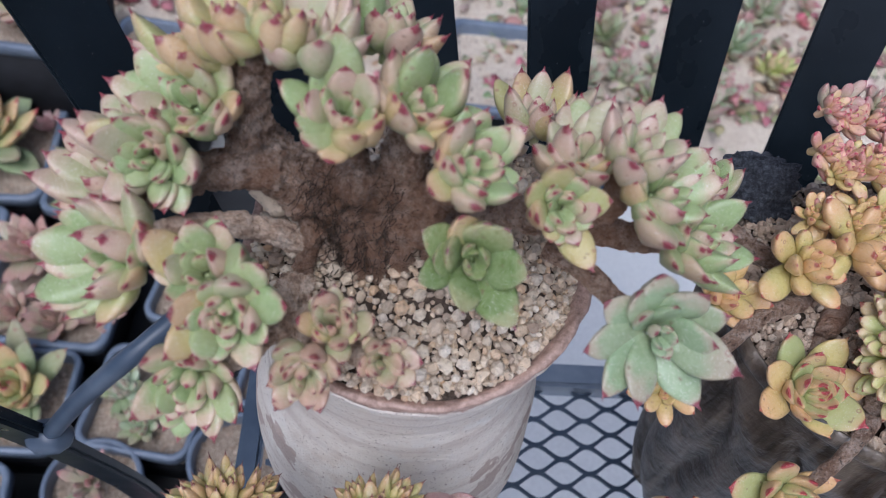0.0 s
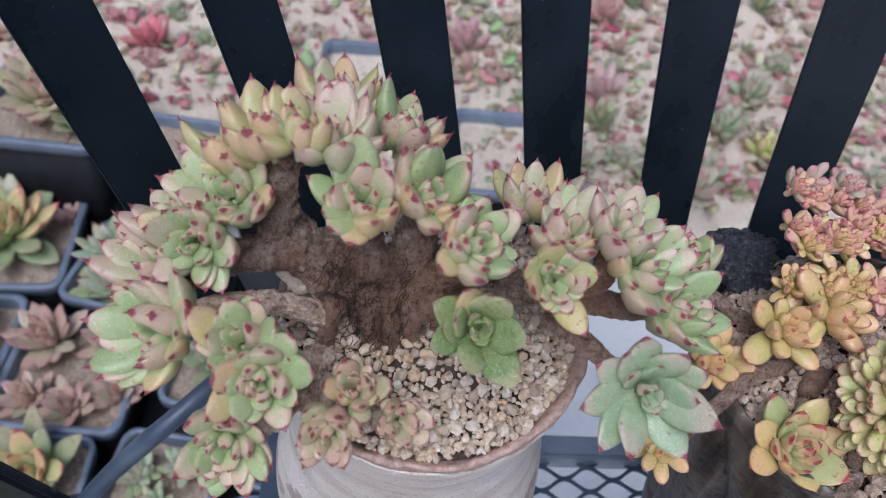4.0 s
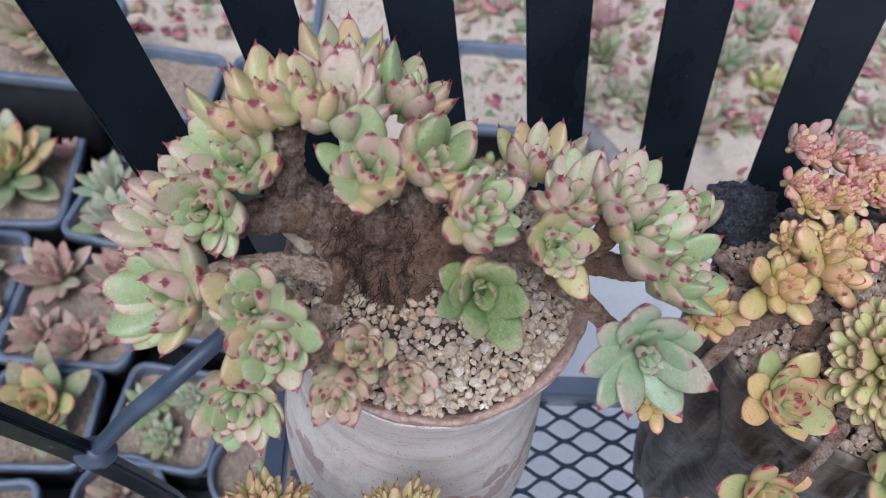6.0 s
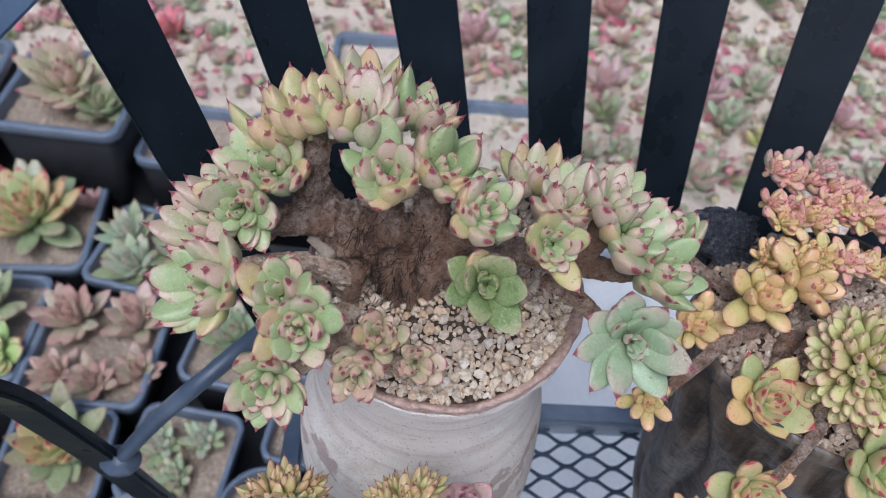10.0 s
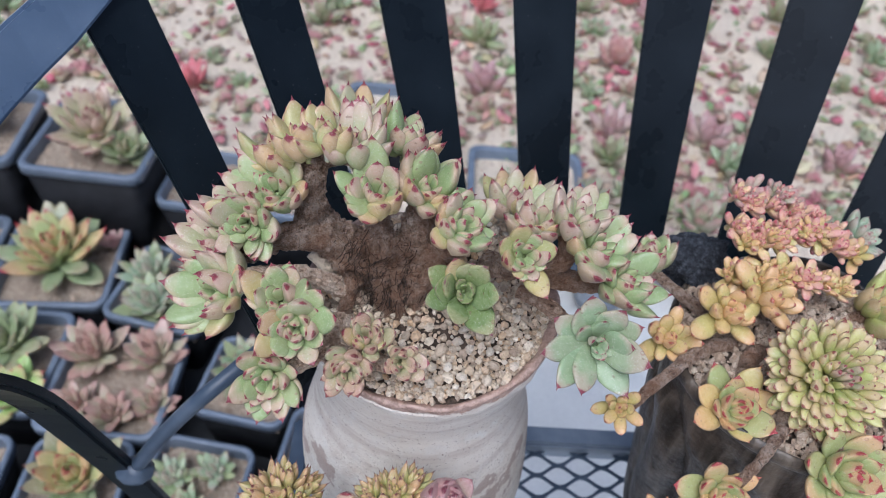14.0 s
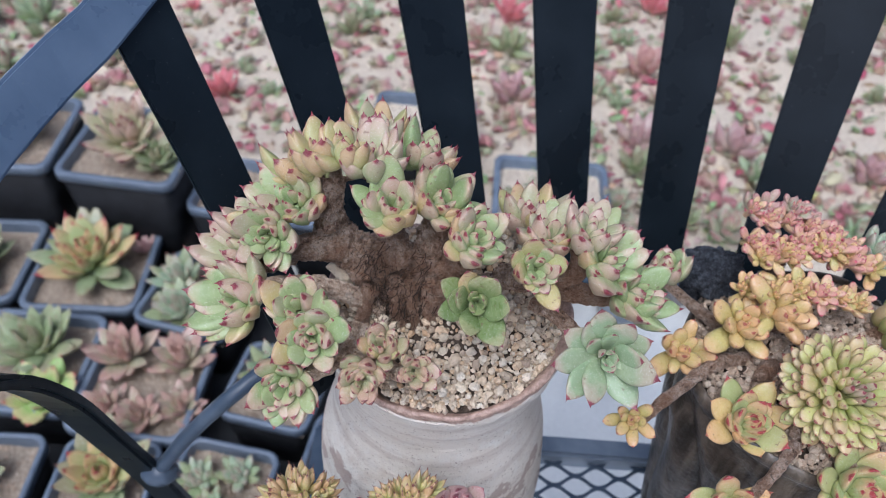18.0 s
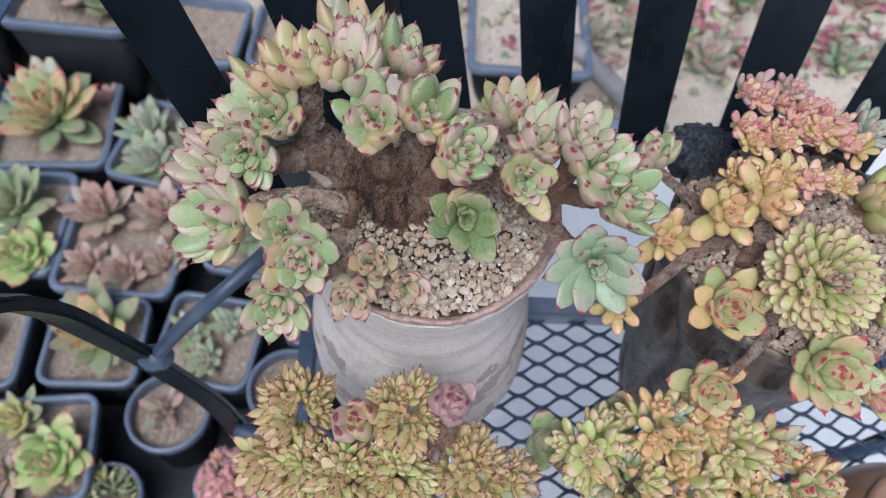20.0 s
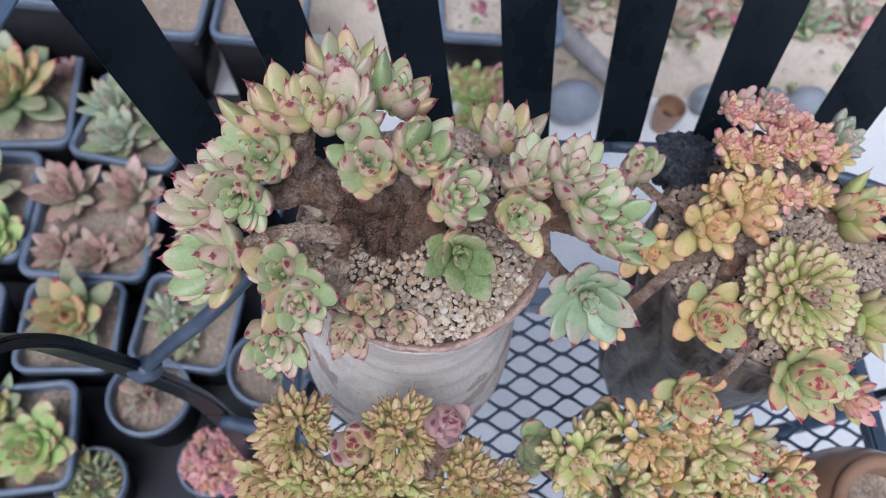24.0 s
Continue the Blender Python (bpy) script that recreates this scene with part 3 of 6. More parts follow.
# ---- the ground ----
floor = part("ground", solid("ground", [(-40, -40, 0), (40, -40, 0), (40, 40, 0), (-40, 40, 0)], [(0, 1, 2, 3)], CONCRETE), None)
tagged(floor, "pale grey concrete paving under the pots and chair", "ground", kind="structure")
n = Nodes("weed_cloth", 0.8)
g = n.noise(400, 3)
n.colour(n.ramp(n.noise(12, 4), (0.3, (0.012, 0.013, 0.015)), (0.7, (0.035, 0.037, 0.04)))).bump(g, 0.5, 0.001)
v, f = [], []
for j in range(13):
    for i in range(17):
        x, y = -1.15 + 1.08 * i / 16, -0.35 + 0.865 * j / 12
        v.append((x, y, 0.003 + 0.002 * noise.noise(Vector((x * 9, y * 9, 1)))))
for j in range(12):
    for i in range(16):
        f.append((j * 17 + i, j * 17 + i + 1, j * 17 + i + 18, j * 17 + i + 17))
cloth = part("ground_cloth", solid("ground_cloth", v, f, n.m), None)
tagged(cloth, "black woven ground cloth under the nursery pots", "ground cloth", kind="structure")
BED = 0.10
v, f = [], []
NX, NY = 240, 70


def bed_edge(x):
    return 0.552 + 0.098 * min(1.0, max(0.0, (0.0 - x) / 0.08))


def bed_z(x, y):
    return BED + 0.02 * noise.noise(Vector((x * 5, y * 5, 0))) * min(1, max(0, (y - 0.56) * 8))


for j in range(NY + 1):
    for i in range(NX + 1):
        x = -3 + 6 * i / NX
        y = bed_edge(x) + 4.5 * (j / NY) ** 1.3
        v.append((x, y, bed_z(x, y)))
for j in range(NY):
    for i in range(NX):
        a = j * (NX + 1) + i
        f.append((a, a + 1, a + NX + 2, a + NX + 1))
lo = len(v)
for i in range(NX + 1):
    v.append((-3 + 6 * i / NX, bed_edge(-3 + 6 * i / NX) - 0.02, -0.01))
for i in range(NX):
    f.append((lo + i, lo + i + 1, i + 1, i))
bed = part("sand_bed", solid("sand_bed", v, f, SAND), None)
tagged(bed, "raised bed of pale sandy soil with fallen leaves", "soil", kind="structure")

# ---- the chair ----
CX, CY, R0, SLOPE, SEAT = 0.125, -0.114, 0.166, 0.542, 0.384


def cone(phi, z, out=0.0):
    r = R0 + SLOPE * (z - 0.39) + out
    return Vector((CX + r * math.sin(phi), CY + r * math.cos(phi), z))


chair = thing("garden_chair", (CX, CY, 0), "black metal garden chair with fanned flat slats and mesh seat", "chair")


def rail_z(phi):
    return float(np.interp(abs(math.degrees(phi)), (0, 30, 52, 57, 73, 90), (0.765, 0.722, 0.672, 0.661, 0.642, 0.635)))


def strap(name, points, thick, mat):
    """A flat bar through (edge a, edge b) pairs, with thickness."""
    v, f = [], []
    k = len(points)
    for i, (a, b) in enumerate(points):
        a, b = Vector(a), Vector(b)
        d = Vector(points[min(i + 1, k - 1)][0]) - Vector(points[max(i - 1, 0)][0])
        nrm = (b - a).cross(d).normalized() * thick * 0.5
        v += [a + nrm, b + nrm, b - nrm, a - nrm]
    for i in range(k - 1):
        for j in range(4):
            f.append((i * 4 + j, i * 4 + (j + 1) % 4, i * 4 + 4 + (j + 1) % 4, i * 4 + 4 + j))
    f += [(3, 2, 1, 0), (4 * k - 4, 4 * k - 3, 4 * k - 2, 4 * k - 1)]
    bm = bmesh.new()
    bv = [bm.verts.new(q) for q in v]
    for q in f:
        bm.faces.new([bv[i] for i in q])
    bmesh.ops.recalc_face_normals(bm, faces=bm.faces)
    bm.edges.ensure_lookup_table()
    sharp = [e for e in bm.edges if e.calc_face_angle(0) > 1.0]
    bmesh.ops.bevel(bm, geom=sharp, offset=thick * 0.3, segments=2, affect="EDGES")
    return from_bm(name, bm, mat, False)


LOW_Z = 0.492
for a, b in ((-56.7, -51.3), (-44.4, -38.8), (-31.0, -24.3), (-16.9, -10.0), (-2.4, 4.4), (12.0, 18.9), (26.2, 32.9), (40.2, 46.6), (52.5, 58.5)):
    a, b = radians(a), radians(b)
    pts = []
    for i in range(9):
        u = i / 8
        za, zb = LOW_Z + (rail_z(a) + 0.012 - LOW_Z) * u, LOW_Z + (rail_z(b) + 0.012 - LOW_Z) * u
        pts.append((cone(a, za), cone(b, zb)))
    part("back_slat", strap("back_slat", pts, 0.0025, BLACK_PAINT), chair)
pts = []
for i in range(49):
    phi = radians(-82 + 164 * i / 48)
    z = rail_z(phi)
    pts.append((cone(phi, z, -0.004), cone(phi, z + 0.019, -0.004)))
# its blue is painted sky reflection; the rail is black like the slats
part("top_rail", strap("top_rail", pts, 0.004, RAIL_SHEEN), chair, label="flat black rail with blue sky sheen in its colour")
for s in (1, -1):
    def mx(x):
        return x if s > 0 else 2 * CX - x
    pts = [(-0.138, -0.017, 0.455), (-0.115, -0.018, 0.495), (-0.09, -0.012, 0.525), (-0.055, 0.025, 0.53), (-0.01, 0.07, 0.515), (0.06, 0.1, 0.497), (CX, 0.107, LOW_Z)]
    part("lower_rail", tube("lower_rail", [(mx(x), y, z, 0.0038) for x, y, z in pts], BLUE_PAINT, 12, 6), chair)
    edge = [(-0.158, -0.012, 0.655), (-0.178, -0.06, 0.652), (-0.186, -0.10, 0.638), (-0.178, -0.095, 0.612), (-0.158, -0.055, 0.586), (-0.148, -0.037, 0.552), (-0.142, -0.0255, 0.50), (-0.135, -0.012, 0.425), (-0.124, 0.003, 0.31), (-0.120, 0.010, 0.16), (-0.120, 0.012, 0.0)]
    pts = [((mx(x), y, z), (mx(x - 0.019), y, z)) for x, y, z in spline(edge, 5)]
    part("arm", strap("arm", pts, 0.006, BLACK_PAINT), chair, label="curved flat black arm running down into the leg")
    part("brace", tube("brace", [(mx(-0.128), 0.0, 0.27, 0.0055), (mx(-0.09), -0.01, 0.275, 0.0055), (mx(-0.04), -0.02, 0.28, 0.0055)], BLUE_PAINT, 12), chair)
    bm = bmesh.new()
    box_bm(bm, (mx(-0.066), -0.11, SEAT), (0.012, 0.332, 0.012))
    bmesh.ops.bevel(bm, geom=bm.edges[:], offset=0.002, segments=2, affect="EDGES")
    part("seat_frame_side", from_bm("seat_frame_side", bm, BLUE_PAINT), chair)
    part("front_leg", tube("front_leg", [(mx(-0.06), -0.262, SEAT, 0.008), (mx(-0.065), -0.268, 0.2, 0.008), (mx(-0.07), -0.275, 0.0, 0.008)], BLACK_PAINT, 12), chair)
    bm = bmesh.new()
    bmesh.ops.create_icosphere(bm, subdivisions=3, radius=0.0075)
    for q in bm.verts:
        q.co *= 1 + 0.18 * noise.noise(q.co * 260)
        q.co.x *= 1.3
    part("weld", from_bm("weld", bm, BLUE_PAINT, True), chair, Matrix.Translation((mx(-0.1385), -0.0175, 0.453)), "lumpy weld under dull paint")
for y in (0.0515, -0.27):
    bm = bmesh.new()
    box_bm(bm, (CX, y, SEAT + 0.001), (0.37, 0.014, 0.016))
    bmesh.ops.bevel(bm, geom=bm.edges[:], offset=0.002, segments=2, affect="EDGES")
    part("seat_frame_bar", from_bm("seat_frame_bar", bm, SLATE), chair, label="blue grey painted bar")

# expanded-metal seat: diamonds 28 by 14.7 mm
v, f = [], []
PX, PY, SW, ST = 0.0282, 0.0147, 0.0011, 0.0007


def strand(a, b, lift):
    """One strand between two bonds, flat at both ends."""
    k, n = len(v), 6
    for i in range(n + 1):
        u = i / n
        e = u * u * (3 - 2 * u)
        slope = 6 * u * (1 - u) * (b[1] - a[1]) / (b[0] - a[0])
        side = Vector((-slope, 1, 0)).normalized()
        c = Vector((a[0] + (b[0] - a[0]) * u, a[1] + (b[1] - a[1]) * e, SEAT + lift))
        w = SW * (0.8 + 0.35 * abs(2 * u - 1))
        for o, h in ((-w, -ST), (w, -ST), (w, ST), (-w, ST)):
            v.append(c + side * o + Vector((0, 0, h)))
    for i in range(n):
        for j in range(4):
            q = k + i * 4
            f.append((q + j, q + (j + 1) % 4, q + 4 + (j + 1) % 4, q + 4 + j))


for j in range(-45, 4):
    for i in range(-6, 16):
        x, y = 0.0972 + (i - 2) * PX + (0.5 * PX if j % 2 else 0), 0.0131 + (j * 0.5 + 0.5) * PY
        for dx in (-0.5, 0.5):
            p, q = (x, y), (x + dx * PX, y + 0.5 * PY)
            if all(-0.062 < w[0] < 0.312 and -0.266 < w[1] < 0.05 for w in (p, q)):
                strand(p, q, 0.0004 * dx)
part("mesh_panel", solid("mesh_panel", v, f, BLUE_PAINT, smooth=False), chair, label="expanded metal seat with diamond openings")

# ---- the main pot ----
pot = thing("flower_pot", (0.003, 0.0, SEAT), "handmade speckled off-white stoneware pot with brown patches", "pot")
part("body", lathe("body", [(0.0, 0.004), (0.034, 0.0), (0.039, 0.004), (0.047, 0.022), (0.0555, 0.055), (0.0575, 0.085), (0.054, 0.115), (0.0485, 0.145), (0.0470, 0.165), (0.0498, 0.184), (0.0522, 0.193), (0.0500, 0.193), (0.0470, 0.182), (0.0455, 0.17), (0.045, 0.15)], STONEWARE, 96, 0.03, steps=8,
     marks={"drip": lambda r, z: max(0.0, min(0.50, 0.50 - (z - 0.122) * 14.0)) if r > 0.03 else 0.0, "lip": lambda r, z: 0.0}), pot, Matrix.Translation((0.003, 0.0, SEAT)))
lip = lathe("rim", [(0.0515, 0.190), (0.0524, 0.1945), (0.0530, 0.1980), (0.0529, 0.1994), (0.0518, 0.2000), (0.0500, 0.1990), (0.0486, 0.1965), (0.0482, 0.189)], STONEWARE, 140, 0.03, marks={"drip": lambda r, z: 0.0, "lip": lambda r, z: max(0.0, 0.95 - abs(z - 0.1995) * 110)}, steps=6)
for q in lip.vertices:
    q.co += Vector((q.co.x, q.co.y, 0)).normalized() * 0.0011 * noise.noise(q.co * 160) + Vector((0, 0, 0.0011)) * (noise.noise(q.co * 90) + 0.5 * noise.noise(q.co * 260))
part("rim", lip, pot, Matrix.Translation((0.003, 0.0, SEAT)), "uneven pinkish brown rim")
PZ = 0.582


def mound_z(x, y):
    return PZ + 0.013 * max(0.0, 1 - (x * x + y * y) / 0.0485 ** 2) + 0.0145 * math.exp(-((x - 0.022) ** 2 + (y - 0.030) ** 2) / 0.016 ** 2)


soil = part("potting_soil", mound("potting_soil", (0.003, 0), 0.0490, PZ - 0.003, 0.014, SOIL), None)
tagged(soil, "dark soil mounded inside the stoneware pot", "soil", kind="stuff")
rng = np.random.default_rng(5)
spots = []
while len(spots) < 2600:
    x, y = rng.uniform(-0.05, 0.05, 2)
    if x * x + y * y > 0.0488 ** 2:
        continue
    if -0.038 < x < 0.002 - 0.2 * abs(y + 0.01) and -0.033 < y < 0.02 and rng.random() < 0.5:
        continue
    spots.append((x + 0.003, y, mound_z(x, y) - rng.uniform(0.0012, 0.0024), rng.uniform(0.0009, 0.0015)))
for i in range(500):
    a, q = rng.uniform(0, 6.2832), rng.uniform(0.0440, 0.0496)
    spots.append((0.003 + q * math.cos(a), q * math.sin(a), PZ + rng.uniform(0.0, 0.0016), rng.uniform(0.0009, 0.0016)))
# the top layer: whole stones that lie beside each other, the large ones first
laid = {}
for r in sorted(rng.choice([0.0009, 0.0012, 0.0016, 0.0021, 0.0026], size=16000, p=[0.46, 0.32, 0.15, 0.06, 0.01]), reverse=True):
    x, y = rng.uniform(-0.0490, 0.0490, 2)
    if x * x + y * y > 0.0486 ** 2 or (-0.036 < x < -0.004 and -0.026 < y < 0.016 and rng.random() < 0.6):
        continue
    i, j = int(x // 0.005), int(y // 0.005)
    if all((x - u) ** 2 + (y - w) ** 2 > (0.74 * (r + q)) ** 2 for di in (-1, 0, 1) for dj in (-1, 0, 1) for u, w, q in laid.get((i + di, j + dj), ())):
        laid.setdefault((i, j), []).append((x, y, r))
        spots.append((x + 0.003, y, mound_z(x, y) + rng.uniform(-0.0006, 0.0012), r * rng.uniform(0.92, 1.08)))
stones("gravel", spots, GRAVEL, rng, None, "pale beige pumice and granite gravel heaped in the pot", "gravel")

for i, (x, y, z, a, b, c) in enumerate(((-0.040, 0.004, 0.598, 0.0075, 0.006, 0.007), (-0.021, -0.018, 0.5945, 0.0026, 0.0022, 0.0028), (-0.033, -0.012, 0.594, 0.003, 0.0026, 0.003))):
    me = bpy.data.meshes.new("stone")
    bm = bmesh.new()
    bmesh.ops.create_icosphere(bm, subdivisions=3, radius=1.0)
    cuts = [Vector((math.sin(k * 2.1 + i), math.cos(k * 1.7 + 2 * i), math.sin(k * 3.3))).normalized() for k in range(9)]
    for q in bm.verts:
        for d in cuts:
            q.co -= d * max(0.0, q.co.dot(d) - 0.66)
        q.co = Vector((q.co.x * a, q.co.y * b, q.co.z * c)) * (1 + 0.08 * noise.noise(q.co * 4))
    tagged(part("stone", from_bm("stone", bm, GRAVEL), None, Matrix.Translation((x, y, z))), "pale broken stone lying on the potting soil", "stone")

# ---- the main plant ----
plant = thing("branching_succulent", (0, 0, 0.588), "old branching succulent, gnarled brown trunk, red-tipped green pink rosettes", "succulent")
STEMS = [
    ("trunk", BARK, 0.22, [(-0.0124, 0.001, 0.5628, 0.016), (-0.014, 0.002, 0.5808, 0.0145), (-0.0176, 0.003, 0.5937, 0.0125), (-0.0272, 0.003, 0.6035, 0.0105), (-0.0368, 0.004, 0.6105, 0.009), (-0.0437, 0.005, 0.6196, 0.008), (-0.0444, 0.006, 0.6298, 0.0068), (-0.0432, 0.008, 0.6392, 0.006), (-0.0411, 0.009, 0.6476, 0.0056)]),
    ("limb", BARK, 0.2, [(-0.0393, 0.002, 0.6133, 0.008), (-0.0483, -0.002, 0.616, 0.0064), (-0.0585, -0.008, 0.6197, 0.005), (-0.0648, -0.012, 0.6222, 0.004)]),
    ("limb", BARK, 0.2, [(-0.0576, -0.004, 0.6139, 0.005), (-0.068, -0.01, 0.6126, 0.0044), (-0.076, -0.016, 0.6132, 0.0038)]),
    ("limb", BARK, 0.2, [(-0.0144, -0.001, 0.6026, 0.0085), (-0.017, -0.002, 0.6178, 0.006), (-0.0184, -0.003, 0.629, 0.004)]),
    ("limb", BARK, 0.2, [(-0.0082, 0.0, 0.6004, 0.011), (-0.0045, 0.0, 0.6168, 0.0082), (-0.0035, 0.0, 0.6281, 0.0062), (-0.0031, 0.001, 0.6342, 0.0046)]),
    ("limb", BARK, 0.2, [(-0.0408, 0.009, 0.6453, 0.0046), (-0.0327, 0.01, 0.6452, 0.003), (-0.0243, 0.013, 0.6423, 0.0028), (-0.0187, 0.016, 0.6377, 0.0024)]),
    ("limb", BARK, 0.2, [(-0.0418, 0.008, 0.6427, 0.005), (-0.0483, 0.009, 0.6448, 0.004), (-0.0557, 0.01, 0.642, 0.0034)]),
    ("limb", BARK, 0.2, [(-0.0025, 0.001, 0.5923, 0.008), (0.0112, -0.002, 0.5993, 0.005), (0.0239, -0.006, 0.6085, 0.004), (0.0356, -0.008, 0.6139, 0.0038), (0.0495, -0.008, 0.6176, 0.0044), (0.0521, -0.007, 0.6277, 0.0046), (0.0534, -0.005, 0.6352, 0.0038)]),
    ("limb", BARK, 0.18, [(0.0437, -0.006, 0.6094, 0.0048), (0.0553, -0.01, 0.6092, 0.0044), (0.0632, -0.014, 0.6144, 0.0041), (0.074, -0.016, 0.6164, 0.0034)]),
    ("limb", BARK, 0.18, [(0.0409, 0.0, 0.6158, 0.0046), (0.0401, 0.01, 0.6195, 0.004), (0.0381, 0.016, 0.6273, 0.0034)]),
    ("limb", BARK, 0.15, [(0.035, -0.016, 0.6086, 0.003), (0.0444, -0.022, 0.6089, 0.0032), (0.0504, -0.03, 0.6103, 0.0032), (0.0569, -0.04, 0.6122, 0.0026)]),
    ("limb", BARK, 0.18, [(0.0019, -0.004, 0.6108, 0.007), (0.0096, -0.011, 0.6262, 0.005), (0.0126, -0.015, 0.6363, 0.004)]),
    ("limb", BARK, 0.18, [(0.0236, -0.005, 0.611, 0.0056), (0.0315, -0.013, 0.6177, 0.0048), (0.0355, -0.018, 0.6241, 0.0038)]),
    ("limb", BARK, 0.18, [(0.0007, -0.008, 0.6031, 0.006), (0.007, -0.02, 0.6157, 0.0043), (0.0117, -0.028, 0.6205, 0.0033)]),
    ("limb", PALE_BARK, 0.16, [(-0.0236, -0.008, 0.5884, 0.005), (-0.0363, -0.012, 0.6015, 0.004), (-0.0469, -0.016, 0.6104, 0.0038), (-0.057, -0.021, 0.6147, 0.0034), (-0.0624, -0.028, 0.6206, 0.003)]),
    ("limb", PALE_BARK, 0.2, [(-0.0252, -0.012, 0.5773, 0.0045), (-0.0321, -0.021, 0.587, 0.006), (-0.0341, -0.029, 0.5881, 0.0054), (-0.0398, -0.037, 0.5908, 0.0034), (-0.0441, -0.042, 0.6041, 0.0026)]),
    ("limb", PALE_BARK, 0.15, [(-0.0346, -0.032, 0.5898, 0.005), (-0.0422, -0.046, 0.5973, 0.0035), (-0.0511, -0.054, 0.5943, 0.0028)]),
    ("limb", PALE_BARK, 0.15, [(-0.0577, -0.022, 0.615, 0.004), (-0.054, -0.029, 0.6155, 0.0036), (-0.0518, -0.034, 0.6171, 0.0028)]),
    ("limb", PALE_BARK, 0.15, [(-0.03, -0.03, 0.5872, 0.0045), (-0.0236, -0.041, 0.5962, 0.0034), (-0.0253, -0.051, 0.5996, 0.0026)]),
    ("limb", PALE_BARK, 0.15, [(-0.0269, -0.033, 0.5955, 0.0036), (-0.0211, -0.04, 0.6032, 0.003), (-0.0194, -0.042, 0.609, 0.0024)]),
    ("limb", PALE_BARK, 0.15, [(-0.0191, -0.04, 0.5961, 0.0034), (-0.0125, -0.046, 0.5984, 0.003), (-0.0067, -0.05, 0.6021, 0.0024)]),
    ("root", BARK, 0.25, [(-0.0177, -0.01, 0.6115, 0.004), (-0.016, -0.0135, 0.6015, 0.004), (-0.0132, -0.018, 0.5798, 0.003)]),
    ("root", BARK, 0.25, [(-0.006, -0.009, 0.6129, 0.0044), (-0.0037, -0.0125, 0.6014, 0.0044), (-0.0019, -0.017, 0.5795, 0.0032)]),
    ("root", BARK, 0.25, [(-0.0269, -0.008, 0.603, 0.004), (-0.0291, -0.012, 0.5951, 0.0036), (-0.0316, -0.017, 0.5802, 0.0028)]),
    ("root", BARK, 0.25, [(0.0028, -0.006, 0.6015, 0.0042), (0.0053, -0.011, 0.5971, 0.0036), (0.0086, -0.016, 0.5808, 0.0028)]),
    ("root", BARK, 0.25, [(-0.0116, -0.0115, 0.6124, 0.003), (-0.0105, -0.0145, 0.6024, 0.003), (-0.0075, -0.0185, 0.5811, 0.0024)]),
]
for i, (name, mat, rough, pts) in enumerate(STEMS):
    part(name, tube(name, [(*p[:3], p[3] * 0.92) for p in pts], mat, 80, 30, rough * 1.45, 150, 0.6), plant)


def crown(at, axis, palette, seed, leaves):
    """One rosette of the main plant from its leaves: (turn about the axis, lift, length in mm, palette of its own)."""
    rng = random.Random(seed)
    base = Matrix.Translation(at) @ frame_of(axis, 0.0)
    core = solid("rosette", *core_shape(0.008), LEAF[palette], along=[0.3] * 33, edge=[0.0] * 33, under=[0.0] * 33)
    ros = part("rosette", core, plant, base)
    shape = "petal" if palette in ("deep", "mint") else "plump"
    heart = [(i * 137.5 + rng.uniform(-20, 20), 84 - 5 * i + rng.uniform(-4, 4), (5.0 if shape == "petal" else 7.2) + 0.6 * i) for i in range(5)]
    reach = sorted(q[2] for q in leaves)[len(leaves) * 3 // 4]
    under = [(i * 137.5 + rng.uniform(-15, 15), rng.uniform(28, 62), reach * rng.uniform(0.66, 0.90)) for i in range(0 if shape == "petal" else 9)]
    for turn, lift, mm, *own in heart + under + leaves:
        i = 0 if mm < 11.5 else 1 if mm < 17 else 2
        wide, thick, point, curl, belly, spike, sharp = SHAPES[shape][i]
        size = mm / 1000 / math.hypot(1 + spike, curl * 1.1 + 0.03)
        lean = math.degrees(math.atan2(curl * 1.1 + 0.03, 1 + spike))
        m = Matrix.Rotation(radians(turn), 4, "Z") @ Matrix.Translation((0, min(0.0022, mm * 0.00018), 0.0004 * max(0.0, 15 - mm)))
        m = m @ Matrix.Rotation(radians(lift - lean), 4, "X") @ Matrix.Rotation(rng.uniform(-0.16, 0.16), 4, "Y")
        m = m @ Matrix.Diagonal((size * rng.uniform(0.94, 1.14), size, size * rng.uniform(0.9, 1.1), 1))
        part("leaf", leaf_mesh(shape, own[0] if own else palette, i), ros, base @ m)


crown((-0.0549, -0.0006, 0.6339), (-0.2, -0.3, 0.93), "green", 120, [(131, 81, 8.4), (50, 57, 8.4), (64, 33, 11.9), (52, 45, 10.2), (40, 39, 13.2), (-34, 76, 15.3, "pink"), (97, 54, 17.3, "pink"), (67, 37, 18.8), (76, 34, 21.2), (-50, 46, 15.9), (-114, 57, 13.1, "pink"), (-97, 43, 15.9, "gold"), (43, 42, 19.8), (174, 45, 10.0, "gold"), (-149, 55, 14.8)])
crown((-0.0629, -0.0104, 0.6302), (-0.2, -0.72, 0.64), "green", 121, [(62, 60, 6.6), (51, 88, 6.6), (115, 60, 6.6), (169, 88, 5.6), (-35, 65, 9.5), (-156, 55, 9.5), (102, 65, 11.4), (20, 60, 15.0), (-114, 42, 15.9, "pink"), (-163, 25, 15.7), (-177, 40, 13.0), (132, 49, 17.2, "pink"), (57, 69, 18.7, "pink"), (59, 32, 17.0, "gold")])
